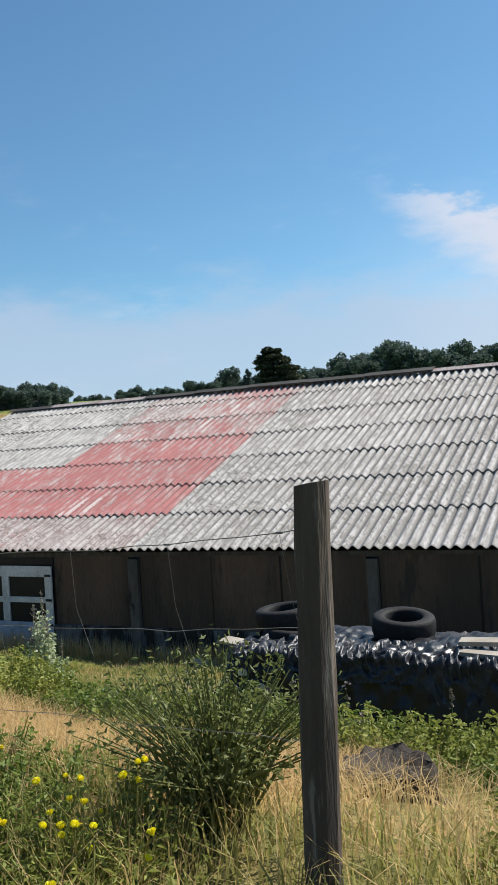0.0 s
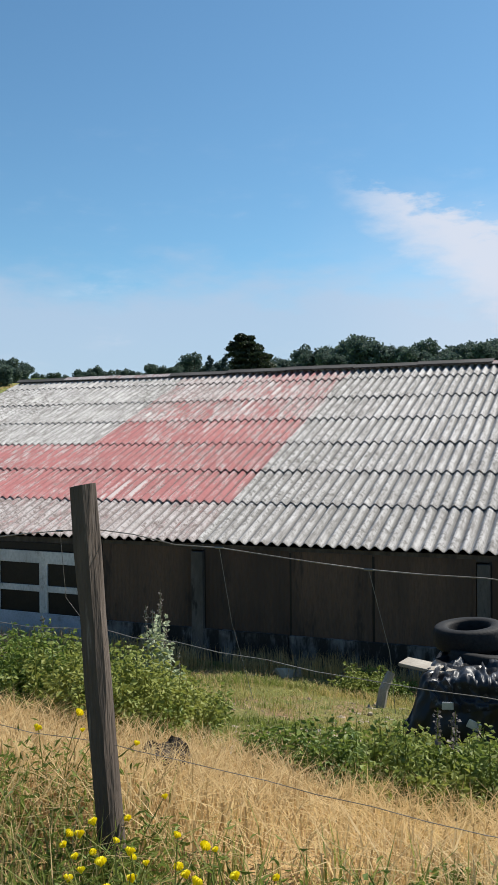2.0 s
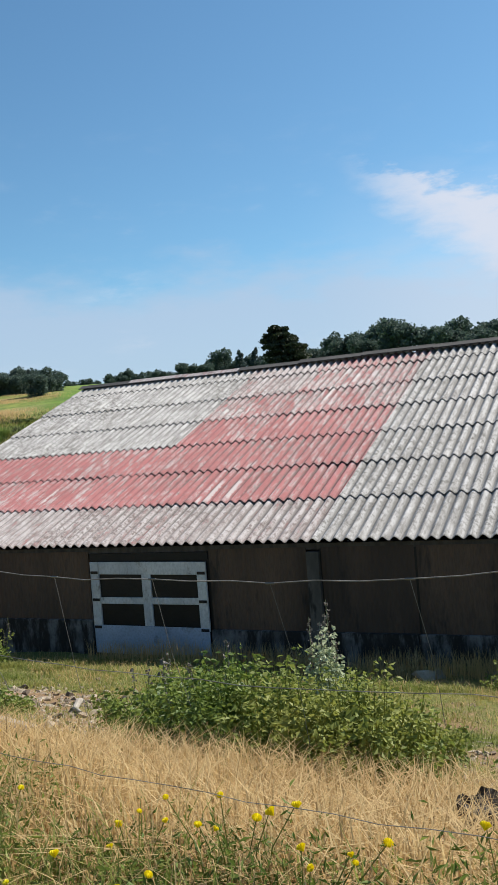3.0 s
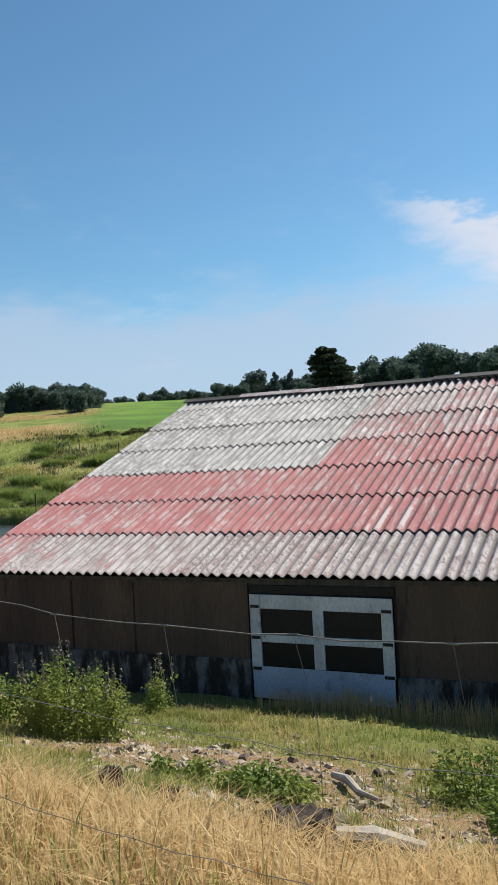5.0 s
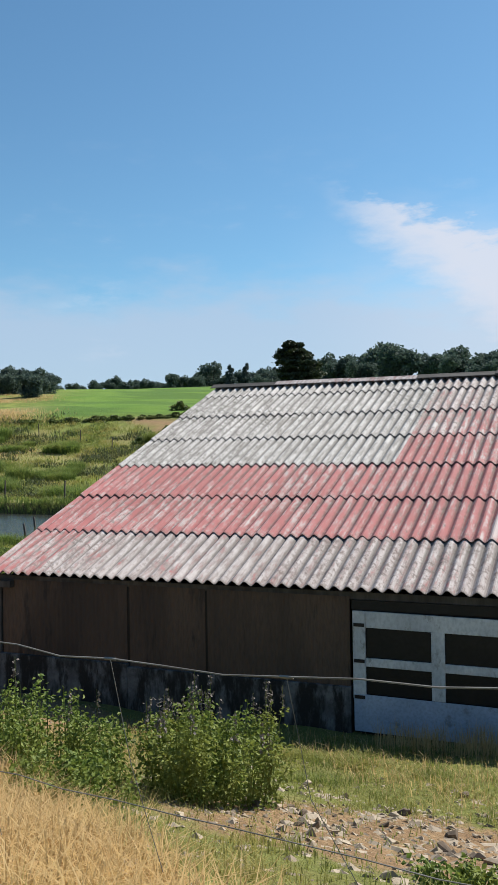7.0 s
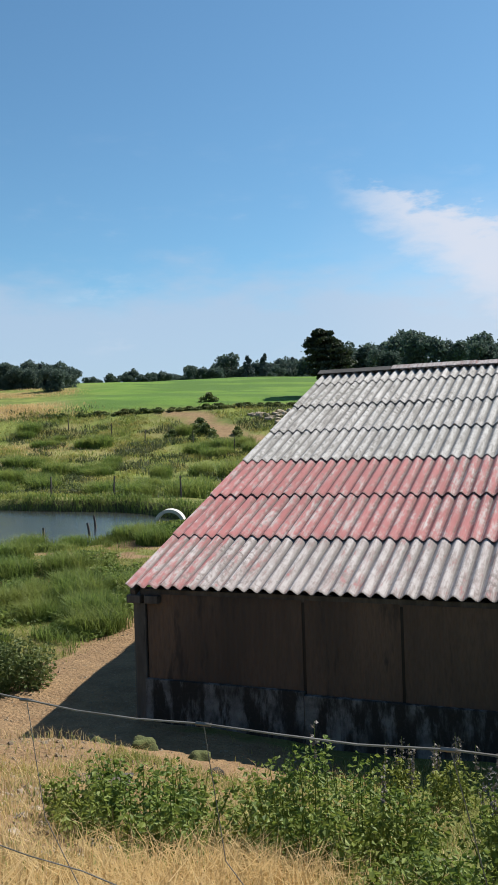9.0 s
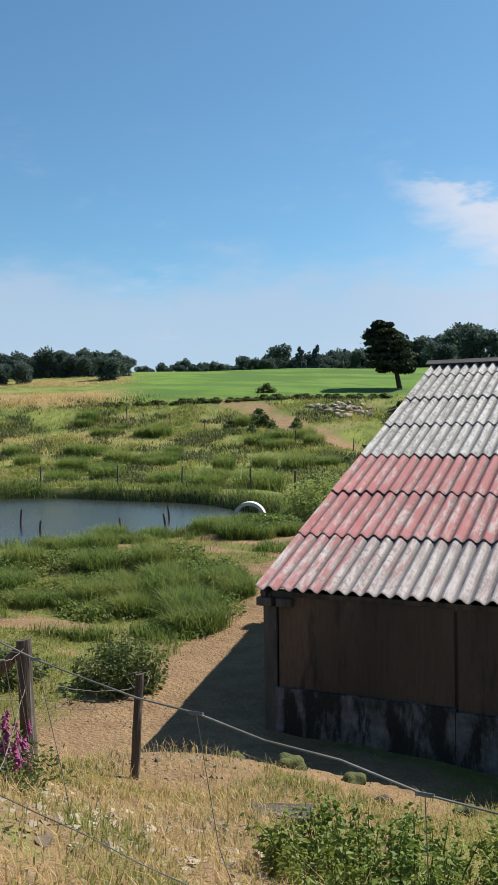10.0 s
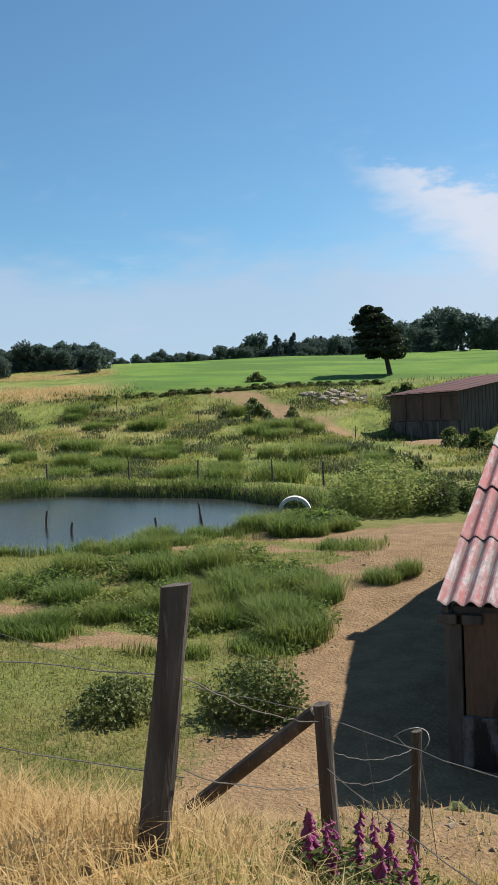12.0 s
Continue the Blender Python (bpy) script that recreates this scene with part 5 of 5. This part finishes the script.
def make_rushes():
    forms = [rush_clump(100 + k, 900, 0.62, 0.42, DARK_GRASS, "dark green clump of rushes in trampled pasture") for k in range(3)]
    spots = [(-3.4, 4.5, 1.1), (-3.9, 5.2, 1.1), (-4.6, 5.9, 1.0), (-5.2, 6.6, 1.1), (-5.9, 7.3, 1.0), (-5.1, 4.9, 0.9), (-6.3, 5.2, 0.9), (-5.8, 5.8, 1.0), (-4.4, 7.4, 1.0), (-3.7, 6.8, 0.9),
             (-3.0, 8.3, 0.7), (-2.6, 8.9, 0.6), (-6.8, 8.2, 1.0), (-7.6, 7.2, 1.0), (-7.7, 3.6, 0.8), (-8.4, 5.2, 1.0), (-8.8, 8.9, 1.0), (-9.6, 7.0, 1.1), (-10.2, 4.5, 1.0), (-8.8, 2.0, 0.9),
             (-6.9, 12.9, 1.1), (-7.4, 13.6, 1.2), (-6.2, 13.1, 0.9), (-8.1, 13.4, 1.1), (-5.8, 14.0, 0.8), (-7.0, 14.6, 1.1), (-9.0, 11.9, 0.9), (-9.6, 10.6, 0.9), (-6.4, 6.3, 1.0), (-7.2, 4.4, 0.8)]
    rng = random.Random(3)
    while len(spots) < 110:
        s, q = rng.uniform(37, 78), rng.uniform(-38, 8)
        x, y = 2 + 0.912 * q - 0.41 * s, -9.4 + 0.41 * q + 0.912 * s
        if pond_r(x, y) > 1.08 and cover_of(x, y)[0][0] < 0.3 and patchy(x, y, 0.12, 33.0) > 0.45:
            spots.append((x, y, rng.uniform(1.2, 2.2)))
    for k, (x, y, s) in enumerate(spots):
        m = pose(x, y, gz(x, y), 0, 0, rng.uniform(0, 360)) @ Matrix.Diagonal((s * rng.uniform(0.9, 1.3), s * rng.uniform(0.9, 1.3), s * rng.uniform(0.75, 1.1), 1))
        if k < 3:
            forms[k].matrix_basis = m
        else:
            copy_thing(forms[k % 3], Matrix.Identity(4)).matrix_basis = m


make_rushes()


# ---- leafy plants ----
def weed_bush(name, x, y, r, h, seed, label, leaf=NETTLE, n_stems=60, size=0.07, spikes=0, group="leafy weeds", ry=None, per=60):
    """Upright stems set with leaves in a mound; some end in a seed spike."""
    rng = np.random.default_rng(seed)
    z = gz(x, y)
    plant = base(name, (x, y, z), label, "weeds", group)
    stems, pts, axes, seeds = bmesh.new(), [], [], []
    for k in range(n_stems):
        a, d = rng.uniform(0, 2 * np.pi), math.sqrt(rng.uniform(0, 1))
        bx, by = r * d * math.cos(a), (ry or r) * d * math.sin(a)
        hh = h * (1 - 0.45 * d * d) * rng.uniform(0.7, 1.08)
        lean = Vector((bx, by, 0)) * 0.22 + Vector((rng.normal() * 0.05, rng.normal() * 0.05, 0))
        b = Vector((bx, by, gz(x + bx, y + by) - z - 0.05))
        t = b + lean + Vector((0, 0, hh))
        mid = b.lerp(t, 0.5) + Vector((0, 0, 0.04))
        tube(stems, [b, mid, t], [0.006, 0.005, 0.002], 4)
        for i in range(per):
            u = rng.uniform(0.03, 1.0)
            p = b.lerp(t, u)
            g = rng.uniform(0, 2 * np.pi)
            o = size * rng.uniform(0.4, 2.4) * (1.25 - 0.6 * u)
            pts.append((p.x + o * math.cos(g), p.y + o * math.sin(g), p.z + rng.normal() * 0.01))
            axes.append((math.cos(g), math.sin(g), -0.25))
        if k < spikes:
            for i in range(26):
                u = rng.uniform(0, 1)
                seeds.append((t.x + rng.normal() * 0.012, t.y + rng.normal() * 0.012, t.z + 0.22 * u))
            tube(stems, [t, t + Vector((0, 0, 0.24))], [0.004, 0.002], 4)
    tagged(part("stem_tangle", stems, leaf, plant), kind="stuff")
    crown = new("foliage", tri_mesh("foliage", *leaves(rng, np.array(pts), size, 0.3, 0.33, np.array(axes)), leaf))
    crown.parent = tagged(plant)
    tagged(crown, kind="stuff")
    if seeds:
        head = new("seed_tuft", tri_mesh("seed_tuft", *leaves(rng, np.array(seeds), 0.028, 0.1, 0.5), SEED))
        head.parent = plant
        tagged(head, kind="stuff")
    return plant


WEEDS = [(5.72, -4.2, 0.5, 0.92, 120, 14), (4.3, -4.5, 0.6, 0.85, 105, 3), (3.2, -5.0, 0.6, 0.6, 80, 0), (5.2, -5.4, 0.4, 0.45, 36, 0), (4.6, -2.0, 0.22, 0.6, 14, 8), (5.2, -1.8, 0.22, 0.62, 14, 8), (4.0, -1.9, 0.2, 0.5, 10, 5),
         (11.2, -6.6, 0.55, 0.6, 75, 0), (11.8, -6.95, 0.5, 0.72, 85, 0), (12.35, -7.2, 0.5, 0.78, 95, 0), (12.9, -7.35, 0.45, 0.72, 90, 0), (11.6, -5.3, 0.5, 0.5, 50, 0), (12.4, -6.0, 0.5, 0.6, 55, 0), (10.95, -5.6, 0.55, 0.55, 65, 0), (10.2, -4.65, 0.42, 0.5, 45, 0),
         (14.05, -6.9, 0.45, 0.45, 60, 0), (14.6, -7.1, 0.5, 0.55, 75, 0), (15.2, -7.0, 0.5, 0.5, 70, 4), (15.0, -6.2, 0.55, 0.4, 60, 5), (15.9, -6.6, 0.5, 0.38, 55, 3), (14.4, -6.2, 0.4, 0.4, 40, 0),
         (12.85, -1.3, 0.45, 0.42, 60, 0), (16.5, -6.7, 0.6, 0.45, 60, 3), (17.4, -6.9, 0.6, 0.5, 70, 2), (18.0, -8.0, 0.4, 0.35, 40, 0), (18.3, -9.0, 0.35, 0.3, 36, 0), (18.2, -6.2, 0.5, 0.4, 45, 0), (8.74, -5.9, 0.34, 0.3, 40, 0), (8.0, -5.8, 0.2, 0.25, 16, 0), (9.6, -4.0, 0.2, 0.25, 12, 0)]
for k, (x, y, r, h, n, sp) in enumerate(WEEDS):
    weed_bush("nettle_clump", x, y, r, h, 200 + k, "dense green nettles and brambles in rough grass" if sp == 0 else "tall green weeds with grey seed spikes", NETTLE, n, 0.045, sp)
weed_bush("dock_bush", -2.5, 0.75, 0.52, 0.8, 300, "rounded dark green bush on the trodden soil", HEDGE, 90, 0.07, 0, "bushes on the soil", None, 34)
weed_bush("dock_bush", -4.2, 0.3, 0.45, 0.55, 301, "loose green bush in the short pasture", HEDGE, 70, 0.07, 0, "bushes on the soil", None, 28)
for k, (x, y, r, h) in enumerate(((-3.9, 5.6, 0.7, 0.4), (-4.8, 6.9, 0.8, 0.4), (-5.6, 4.6, 0.7, 0.35), (-6.6, 6.2, 0.9, 0.4), (-7.6, 4.9, 0.8, 0.35), (-3.6, 4.2, 0.5, 0.3), (-8.2, 7.4, 0.9, 0.4), (-5.4, 8.2, 0.8, 0.35), (-9.3, 5.8, 0.9, 0.4), (-7.0, 9.2, 0.9, 0.3))):
    weed_bush("marsh_weed", x, y, r, h, 350 + k, "bright leafy green weeds among the rushes", DARK_GRASS, 60, 0.09, 0, "weeds among the rushes", None, 30)
weed_bush("pale_thistle", 11.68, -4.75, 0.13, 1.12, 302, "tall pale grey-green thistle with woolly heads", GREY_LEAF, 13, 0.065, 9, "thistles", None, 80)
weed_bush("pale_thistle", 10.95, -6.2, 0.3, 0.62, 307, "low silvery thistle among the nettles", GREY_LEAF, 20, 0.06, 10, "thistles", None, 50)
weed_bush("pale_thistle", 11.5, -6.6, 0.25, 0.6, 308, "low silvery thistle among the nettles", GREY_LEAF, 14, 0.06, 6, "thistles", None, 50)
weed_bush("reed_mound", -6.7, 14.4, 0.9, 0.55, 303, "rank green growth round the old pipe", DARK_GRASS, 90, 0.14, 0, "waterside plants")
weed_bush("willow_bush", -5.6, 17.9, 1.5, 1.6, 304, "bright yellow-green willow bush by the water", PALE_LEAF, 150, 0.1, 0, "waterside plants", None, 60)
weed_bush("gorse_bush", -4.0, 18.0, 1.0, 1.1, 305, "dark olive bush at the end of the pond", HEDGE, 90, 0.09, 0, "waterside plants", None, 60)
weed_bush("gorse_bush", -2.9, 19.2, 1.1, 1.0, 306, "dark olive bush at the end of the pond", HEDGE, 80, 0.09, 0, "waterside plants", None, 55)


def broom(x, y, r, h, seed, n):
    """Thin green twigs, fanned out from one foot, with few leaves."""
    rng = np.random.default_rng(seed)
    plant = base("broom_bush", (x, y, gz(x, y)), "dark green wiry broom bush beside the post", "broom bush")
    bm, pts = bmesh.new(), []
    for k in range(n):
        a, o = rng.uniform(0, 2 * np.pi), rng.uniform(0.1, 1.0)
        t = Vector((r * o * math.cos(a), r * o * math.sin(a), h * rng.uniform(0.6, 1.1) * (1 - 0.25 * o)))
        tube(bm, [(t.x * 0.1, t.y * 0.1, -0.05), t * 0.5 + Vector((0, 0, 0.06)), t], [0.005, 0.0035, 0.0015], 4)
        for i in range(22):
            u = rng.uniform(0.2, 1)
            pts.append((t.x * u + rng.normal() * 0.02, t.y * u + rng.normal() * 0.02, t.z * u + 0.05 + rng.normal() * 0.02))
    tagged(part("twig_tangle", bm, BROOM, plant), kind="stuff")
    ob = new("foliage", tri_mesh("foliage", *leaves(rng, np.array(pts), 0.03, 0.1, 0.22), BROOM))
    ob.parent = plant
    return plant


broom(17.05, -10.3, 0.5, 0.62, 7, 170)
for k, (x, y, r, h) in enumerate(((16.45, -10.5, 0.5, 0.3), (15.8, -10.35, 0.45, 0.3), (18.3, -10.35, 0.35, 0.3), (17.9, -11.25, 0.3, 0.22), (13.2, -10.5, 0.4, 0.25), (12.5, -10.3, 0.35, 0.25))):
    weed_bush("verge_weed", x, y, r, h, 330 + k, "low leafy green weeds on the path verge", NETTLE, 60, 0.03, 0, "weeds of the verge", None, 44)


def flower_mesh(name, mat, r, petals=12):
    bm = bmesh.new()
    c = bm.verts.new((0, 0, 0.004))
    ring = []
    for k in range(petals * 2):
        a = math.pi * k / petals
        q = r if k % 2 == 0 else r * 0.62
        ring.append(bm.verts.new((q * math.cos(a), q * math.sin(a), 0.006 if k % 2 else 0.0)))
    for k in range(len(ring)):
        bm.faces.new((c, ring[k], ring[(k + 1) % len(ring)]))
    low = bm.verts.new((0, 0, -0.014))
    for k in range(len(ring)):
        bm.faces.new((low, ring[(k + 1) % len(ring)], ring[k]))
    return put(name, bm, mat)


def make_flowers():
    head = flower_mesh("flower_head", YELLOW, 0.0135)
    rng = random.Random(31)
    spots = [(17.3 - 0.19 * k + rng.uniform(-0.15, 0.15), None) for k in range(32)]
    for k, (x, _) in enumerate(spots):
        y = fence_y(x) - rng.uniform(0.0, 0.85)
        h = rng.uniform(0.18, 0.34)
        plant = base("hawkweed", (x, y, gz(x, y)), "yellow-flowered hawkweed on thin green stalks", "wildflower", "yellow wildflowers of the verge")
        bm = bmesh.new()
        for j in range(rng.randint(4, 8)):
            tip = Vector((rng.gauss(0, 0.13), rng.gauss(0, 0.11), h * rng.uniform(0.7, 1.15)))
            tube(bm, [(tip.x * 0.3, tip.y * 0.3, -0.04), tip * 0.6, tip], [0.0025, 0.002, 0.0015], 4)
            f = new("flower_head", head)
            f.parent = plant
            f.matrix_local = pose(*tip, rng.uniform(-35, 35), rng.uniform(-35, 35), rng.uniform(0, 360)) @ Matrix.Scale(rng.uniform(0.7, 1.25), 4)
        tagged(part("stalk_tangle", bm, GREEN_GRASS, plant), kind="stuff")
        gen = np.random.default_rng(400 + k)
        pts = np.stack([gen.normal(0, 0.15, 460), gen.normal(0, 0.14, 460), gen.uniform(0.02, h * 0.65, 460)], 1)
        ob = new("foliage", tri_mesh("foliage", *leaves(gen, pts, 0.04, 0.1, 0.1), NETTLE))
        ob.parent = plant


make_flowers()


def make_foxgloves():
    rng = random.Random(5)
    bell = bmesh.new()
    tube(bell, [(0, 0, 0), (0.012, 0, -0.012), (0.026, 0, -0.03), (0.032, 0, -0.038)], [0.004, 0.009, 0.012, 0.016], 7)
    bell = put("bell", bell, PURPLE)
    spots = [(0.72, -5.2, 0.34), (0.62, -5.4, 0.3), (0.84, -5.15, 0.34), (0.95, -5.35, 0.36), (1.12, -5.45, 0.36), (0.56, -5.25, 0.28), (0.6, -5.5, 0.26), (0.78, -5.5, 0.26), (1.0, -5.2, 0.3), (0.66, -5.1, 0.3)]
    for k, (x, y, h) in enumerate(spots):
        x, y = x + 0.06, y - 0.2
        plant = base("foxglove", (x, y, gz(x, y)), "purple foxglove in bloom at the foot of the post", "foxglove", "foxgloves at the fence corner")
        h *= 1.25
        lean = Vector((rng.uniform(-0.12, 0.14), rng.uniform(-0.08, 0.08), h))
        bm = bmesh.new()
        tube(bm, [(0, 0, -0.05), lean * 0.5, lean], [0.006, 0.005, 0.002], 5)
        part("stalk", bm, NETTLE, plant)
        for j in range(24):
            u = 0.42 + 0.56 * j / 24
            ob = new("bell", bell)
            ob.parent = plant
            s = 1.15 - 0.65 * (u - 0.42) / 0.56
            ob.matrix_local = pose(*(lean * u), rng.uniform(-20, 20), rng.uniform(-10, 25), rng.uniform(0, 360)) @ Matrix.Scale(s, 4)
        gen = np.random.default_rng(500 + k)
        pts = np.stack([gen.normal(0, 0.1, 150), gen.normal(0, 0.09, 150), gen.uniform(0.02, 0.2, 150)], 1)
        ob = new("foliage", tri_mesh("foliage", *leaves(gen, pts, 0.045, 0.3, 0.24), HEDGE))
        ob.parent = plant


make_foxgloves()


# ---- pond side, shed, hedge ----
def stake(x, y, z0, h, lean, group, label):
    bm = bmesh.new()
    tube(bm, [(0, 0, -0.4), (lean * 0.5, 0, h * 0.5), (lean, 0.02, h)], [0.045, 0.042, 0.036], 6)
    ob = new("stake", put("stake", bm, DARK_WOOD))
    ob.location = (x, y, z0)
    return tagged(ob, label, "stake", group)


for x, y, h, l in ((-13.7, 12.6, 0.35, 0.03), (-11.6, 14.0, 0.35, -0.05), (-11.9, 17.5, 0.45, -0.1), (-10.7, 15.3, 0.4, -0.12), (-15.6, 13.9, 0.55, 0.05)):
    stake(x, y, 1.08, h, l, "stakes in the water", "dark wooden stake standing in the pond")
for k, (x, y) in enumerate(((-24.3, 25.6), (-20.2, 26.3), (-16.5, 26.1), (-12.6, 25.5), (-9.6, 23.4))):
    stake(x, y, gz(x, y), 1.0, 0.05 * (k % 3 - 1), "stakes of the pond fence", "thin dark fence stake on the pond bank")
for k in range(9):
    x, y = -40 + 4.6 * k, 56.5 - 1.3 * k + (k % 2)
    stake(x, y, gz(x, y), 1.05, 0.06 * (k % 3 - 1), "stakes across the pasture", "thin dark fence stake in rough pasture")
bm = bmesh.new()
n, rings = 40, []
for i in range(n):
    a = 2 * math.pi * i / n
    rings.append([bm.verts.new((r * math.cos(a), y, r * math.sin(a))) for r, y in ((0.5, -0.25), (0.5, 0.25), (0.4, 0.25), (0.4, -0.25))])
for i in range(n):
    for k in range(4):
        bm.faces.new((rings[i][k], rings[i][(k + 1) % 4], rings[(i + 1) % n][(k + 1) % 4], rings[(i + 1) % n][k]))
bmesh.ops.transform(bm, matrix=pose(-7.6, 15.2, 1.46, 0, 0, 20), verts=bm.verts)
tagged(new("concrete_pipe", put("concrete_pipe", bm, mottled("pale_concrete", (0.6, 0.58, 0.54), (0.45, 0.43, 0.4), 3, 30))), "pale concrete pipe ring half sunk at the pond edge", "pipe")


def make_shed():
    P, u, v = Vector((-10.6, 55.4, 0)), Vector((-0.807, 0.59, 0)), Vector((0.59, 0.807, 0))
    g, L, Dp, rise = 2.4, 7.8, 9.0, 1.38
    shed = base("farm_shed", (P.x, P.y, g), "low dark timber shed with a rusty red roof", "shed")

    def at(a, b, z):
        return P + u * a + v * b + Vector((0, 0, z)) - Vector((P.x, P.y, g))

    def slab(name, a0, a1, b0, b1, z0, z1, mat, label="", sloped=False):
        bm = bmesh.new()
        c = [bm.verts.new(at(a, b, z0 if k == 0 else z1 + (rise * b / Dp if sloped else 0.0))) for k in (0, 1) for a, b in ((a0, b0), (a1, b0), (a1, b1), (a0, b1))]
        for f in ((0, 1, 2, 3), (4, 5, 6, 7), (0, 1, 5, 4), (1, 2, 6, 5), (2, 3, 7, 6), (3, 0, 4, 7)):
            bm.faces.new([c[i] for i in f])
        return part(name, bm, mat, shed, label)

    for k in range(4):
        slab("wall_board", k * L / 4 + 0.02, (k + 1) * L / 4 - 0.05, 0.0, 0.12, 3.75, 5.9, PANEL)
        slab("concrete_block", k * L / 4 + 0.15, (k + 1) * L / 4 - 0.2, -0.04, 0.2, 2.0, 3.72, CONCRETE)
        slab("pier", (k + 1) * L / 4 - 0.18, (k + 1) * L / 4 + 0.1, 0.0, 0.25, 2.0, 3.75, DARK_WOOD)
    slab("back_wall", 0, L, Dp - 0.15, Dp, 2.0, 5.82, PANEL, "", True)
    slab("end_wall", L - 0.1, L, 0.13, Dp - 0.16, 2.0, 5.82, PANEL, "", True)
    n = 24
    for k in range(n):
        b0, b1 = 0.14 + (Dp - 0.3) * k / n, 0.14 + (Dp - 0.3) * (k + 1) / n - 0.04
        slab("plank", 0.0, 0.06, b0, b1, 2.7 + 0.08 * (k % 3), 5.83, DARK_WOOD, "", True)
    slab("plank_base", 0.08, 0.2, 0.14, Dp - 0.16, 2.0, 5.8, DARK_WOOD)
    slab("purlin", -0.25, L + 0.25, -0.2, -0.05, 5.6, 5.74, DARK_WOOD)
    for k in range(9):
        bm = bmesh.new()
        a0, a1 = -0.3 + (L + 0.6) * k / 9, -0.3 + (L + 0.6) * (k + 1) / 9 + 0.04
        lift = 0.012 * (k % 2)
        c = [bm.verts.new(at(a, b, 5.84 + rise * b / Dp + lift + dz)) for dz in (0.0, 0.03) for a, b in ((a0, -0.35), (a1, -0.35), (a1, Dp + 0.35), (a0, Dp + 0.35))]
        for f in ((0, 1, 2, 3), (4, 5, 6, 7), (0, 1, 5, 4), (1, 2, 6, 5), (2, 3, 7, 6), (3, 0, 4, 7)):
            bm.faces.new([c[i] for i in f])
        part("roof_sheet", bm, TIN_RED, shed, "rusty red roof sheet")


make_shed()


def make_hedges():
    rng = random.Random(17)
    src = make_tree("hedge_bush", "dark green hedge bush on the field edge", [((0, 0, 0.7), (1.2, 1.0, 0.7)), ((0.9, 0.2, 0.5), (0.9, 0.8, 0.5)), ((-0.9, -0.1, 0.5), (0.9, 0.8, 0.6)), ((0.2, 0, 1.3), (0.6, 0.5, 0.5))],
                    700, 0.32, ([(0, 0, -0.3), (0.1, 0, 0.4), (0, 0.1, 0.9)], [0.08, 0.06, 0.03]), HEDGE, 77, "hedge bush", "bushes of the field hedge", 3)
    place_tree(src, -33.5, 71.5, 0.6, 10)
    for k in range(38):
        q = 12 - 0.7 * k + rng.uniform(-0.3, 0.3)
        s = 84 + 1.5 * math.sin(q * 0.12) - 0.8
        x, y = 2 + 0.912 * q - 0.41 * s, -9.4 + 0.41 * q + 0.912 * s
        z = rng.uniform(0.35, 0.7)
        copy_thing(src, pose(x, y, gz(x, y) - 0.1, 0, 0, rng.uniform(0, 360)) @ Matrix.Diagonal((z * 1.5, z * 1.5, z * 0.75, 1)))
    for x, y, z in ((-17.0, 66.5, 1.6), (-18.4, 67.8, 1.0), (-15.8, 65.4, 1.1), (-27.6, 58.5, 1.0), (-26.2, 57.2, 0.8), (-28.8, 60.0, 1.1), (-25.0, 59.6, 0.8), (-30.0, 57.0, 0.8), (-27.0, 55.0, 0.7), (-23.5, 56.5, 0.6),
                    (-9.5, 47.0, 1.2), (-7.5, 45.5, 1.3), (-5.5, 44.0, 1.4), (-11.5, 40.0, 0.7), (-14.5, 43.0, 0.6), (-2.5, 38.0, 1.3), (-9.0, 36.0, 0.7)):
        copy_thing(src, pose(x, y, gz(x, y) - 0.1, 0, 0, rng.uniform(0, 360)) @ Matrix.Diagonal((z, z, z, 1)))
    big = stone_mesh("field_stone", 4, STONE, 0.6, 2)
    for k in range(60):
        x, y = -23.2 + rng.gauss(0, 1.5), 65.6 + rng.gauss(0, 0.9)
        ob = new("field_stone", big)
        s = rng.uniform(0.3, 0.9)
        ob.matrix_world = pose(x, y, gz(x, y) + 0.1 * s, rng.uniform(-40, 40), 0, rng.uniform(0, 360)) @ Matrix.Scale(s, 4)
        tagged(ob, "grey fieldstone in a cleared heap", "stone", "heap of fieldstones")


make_hedges()
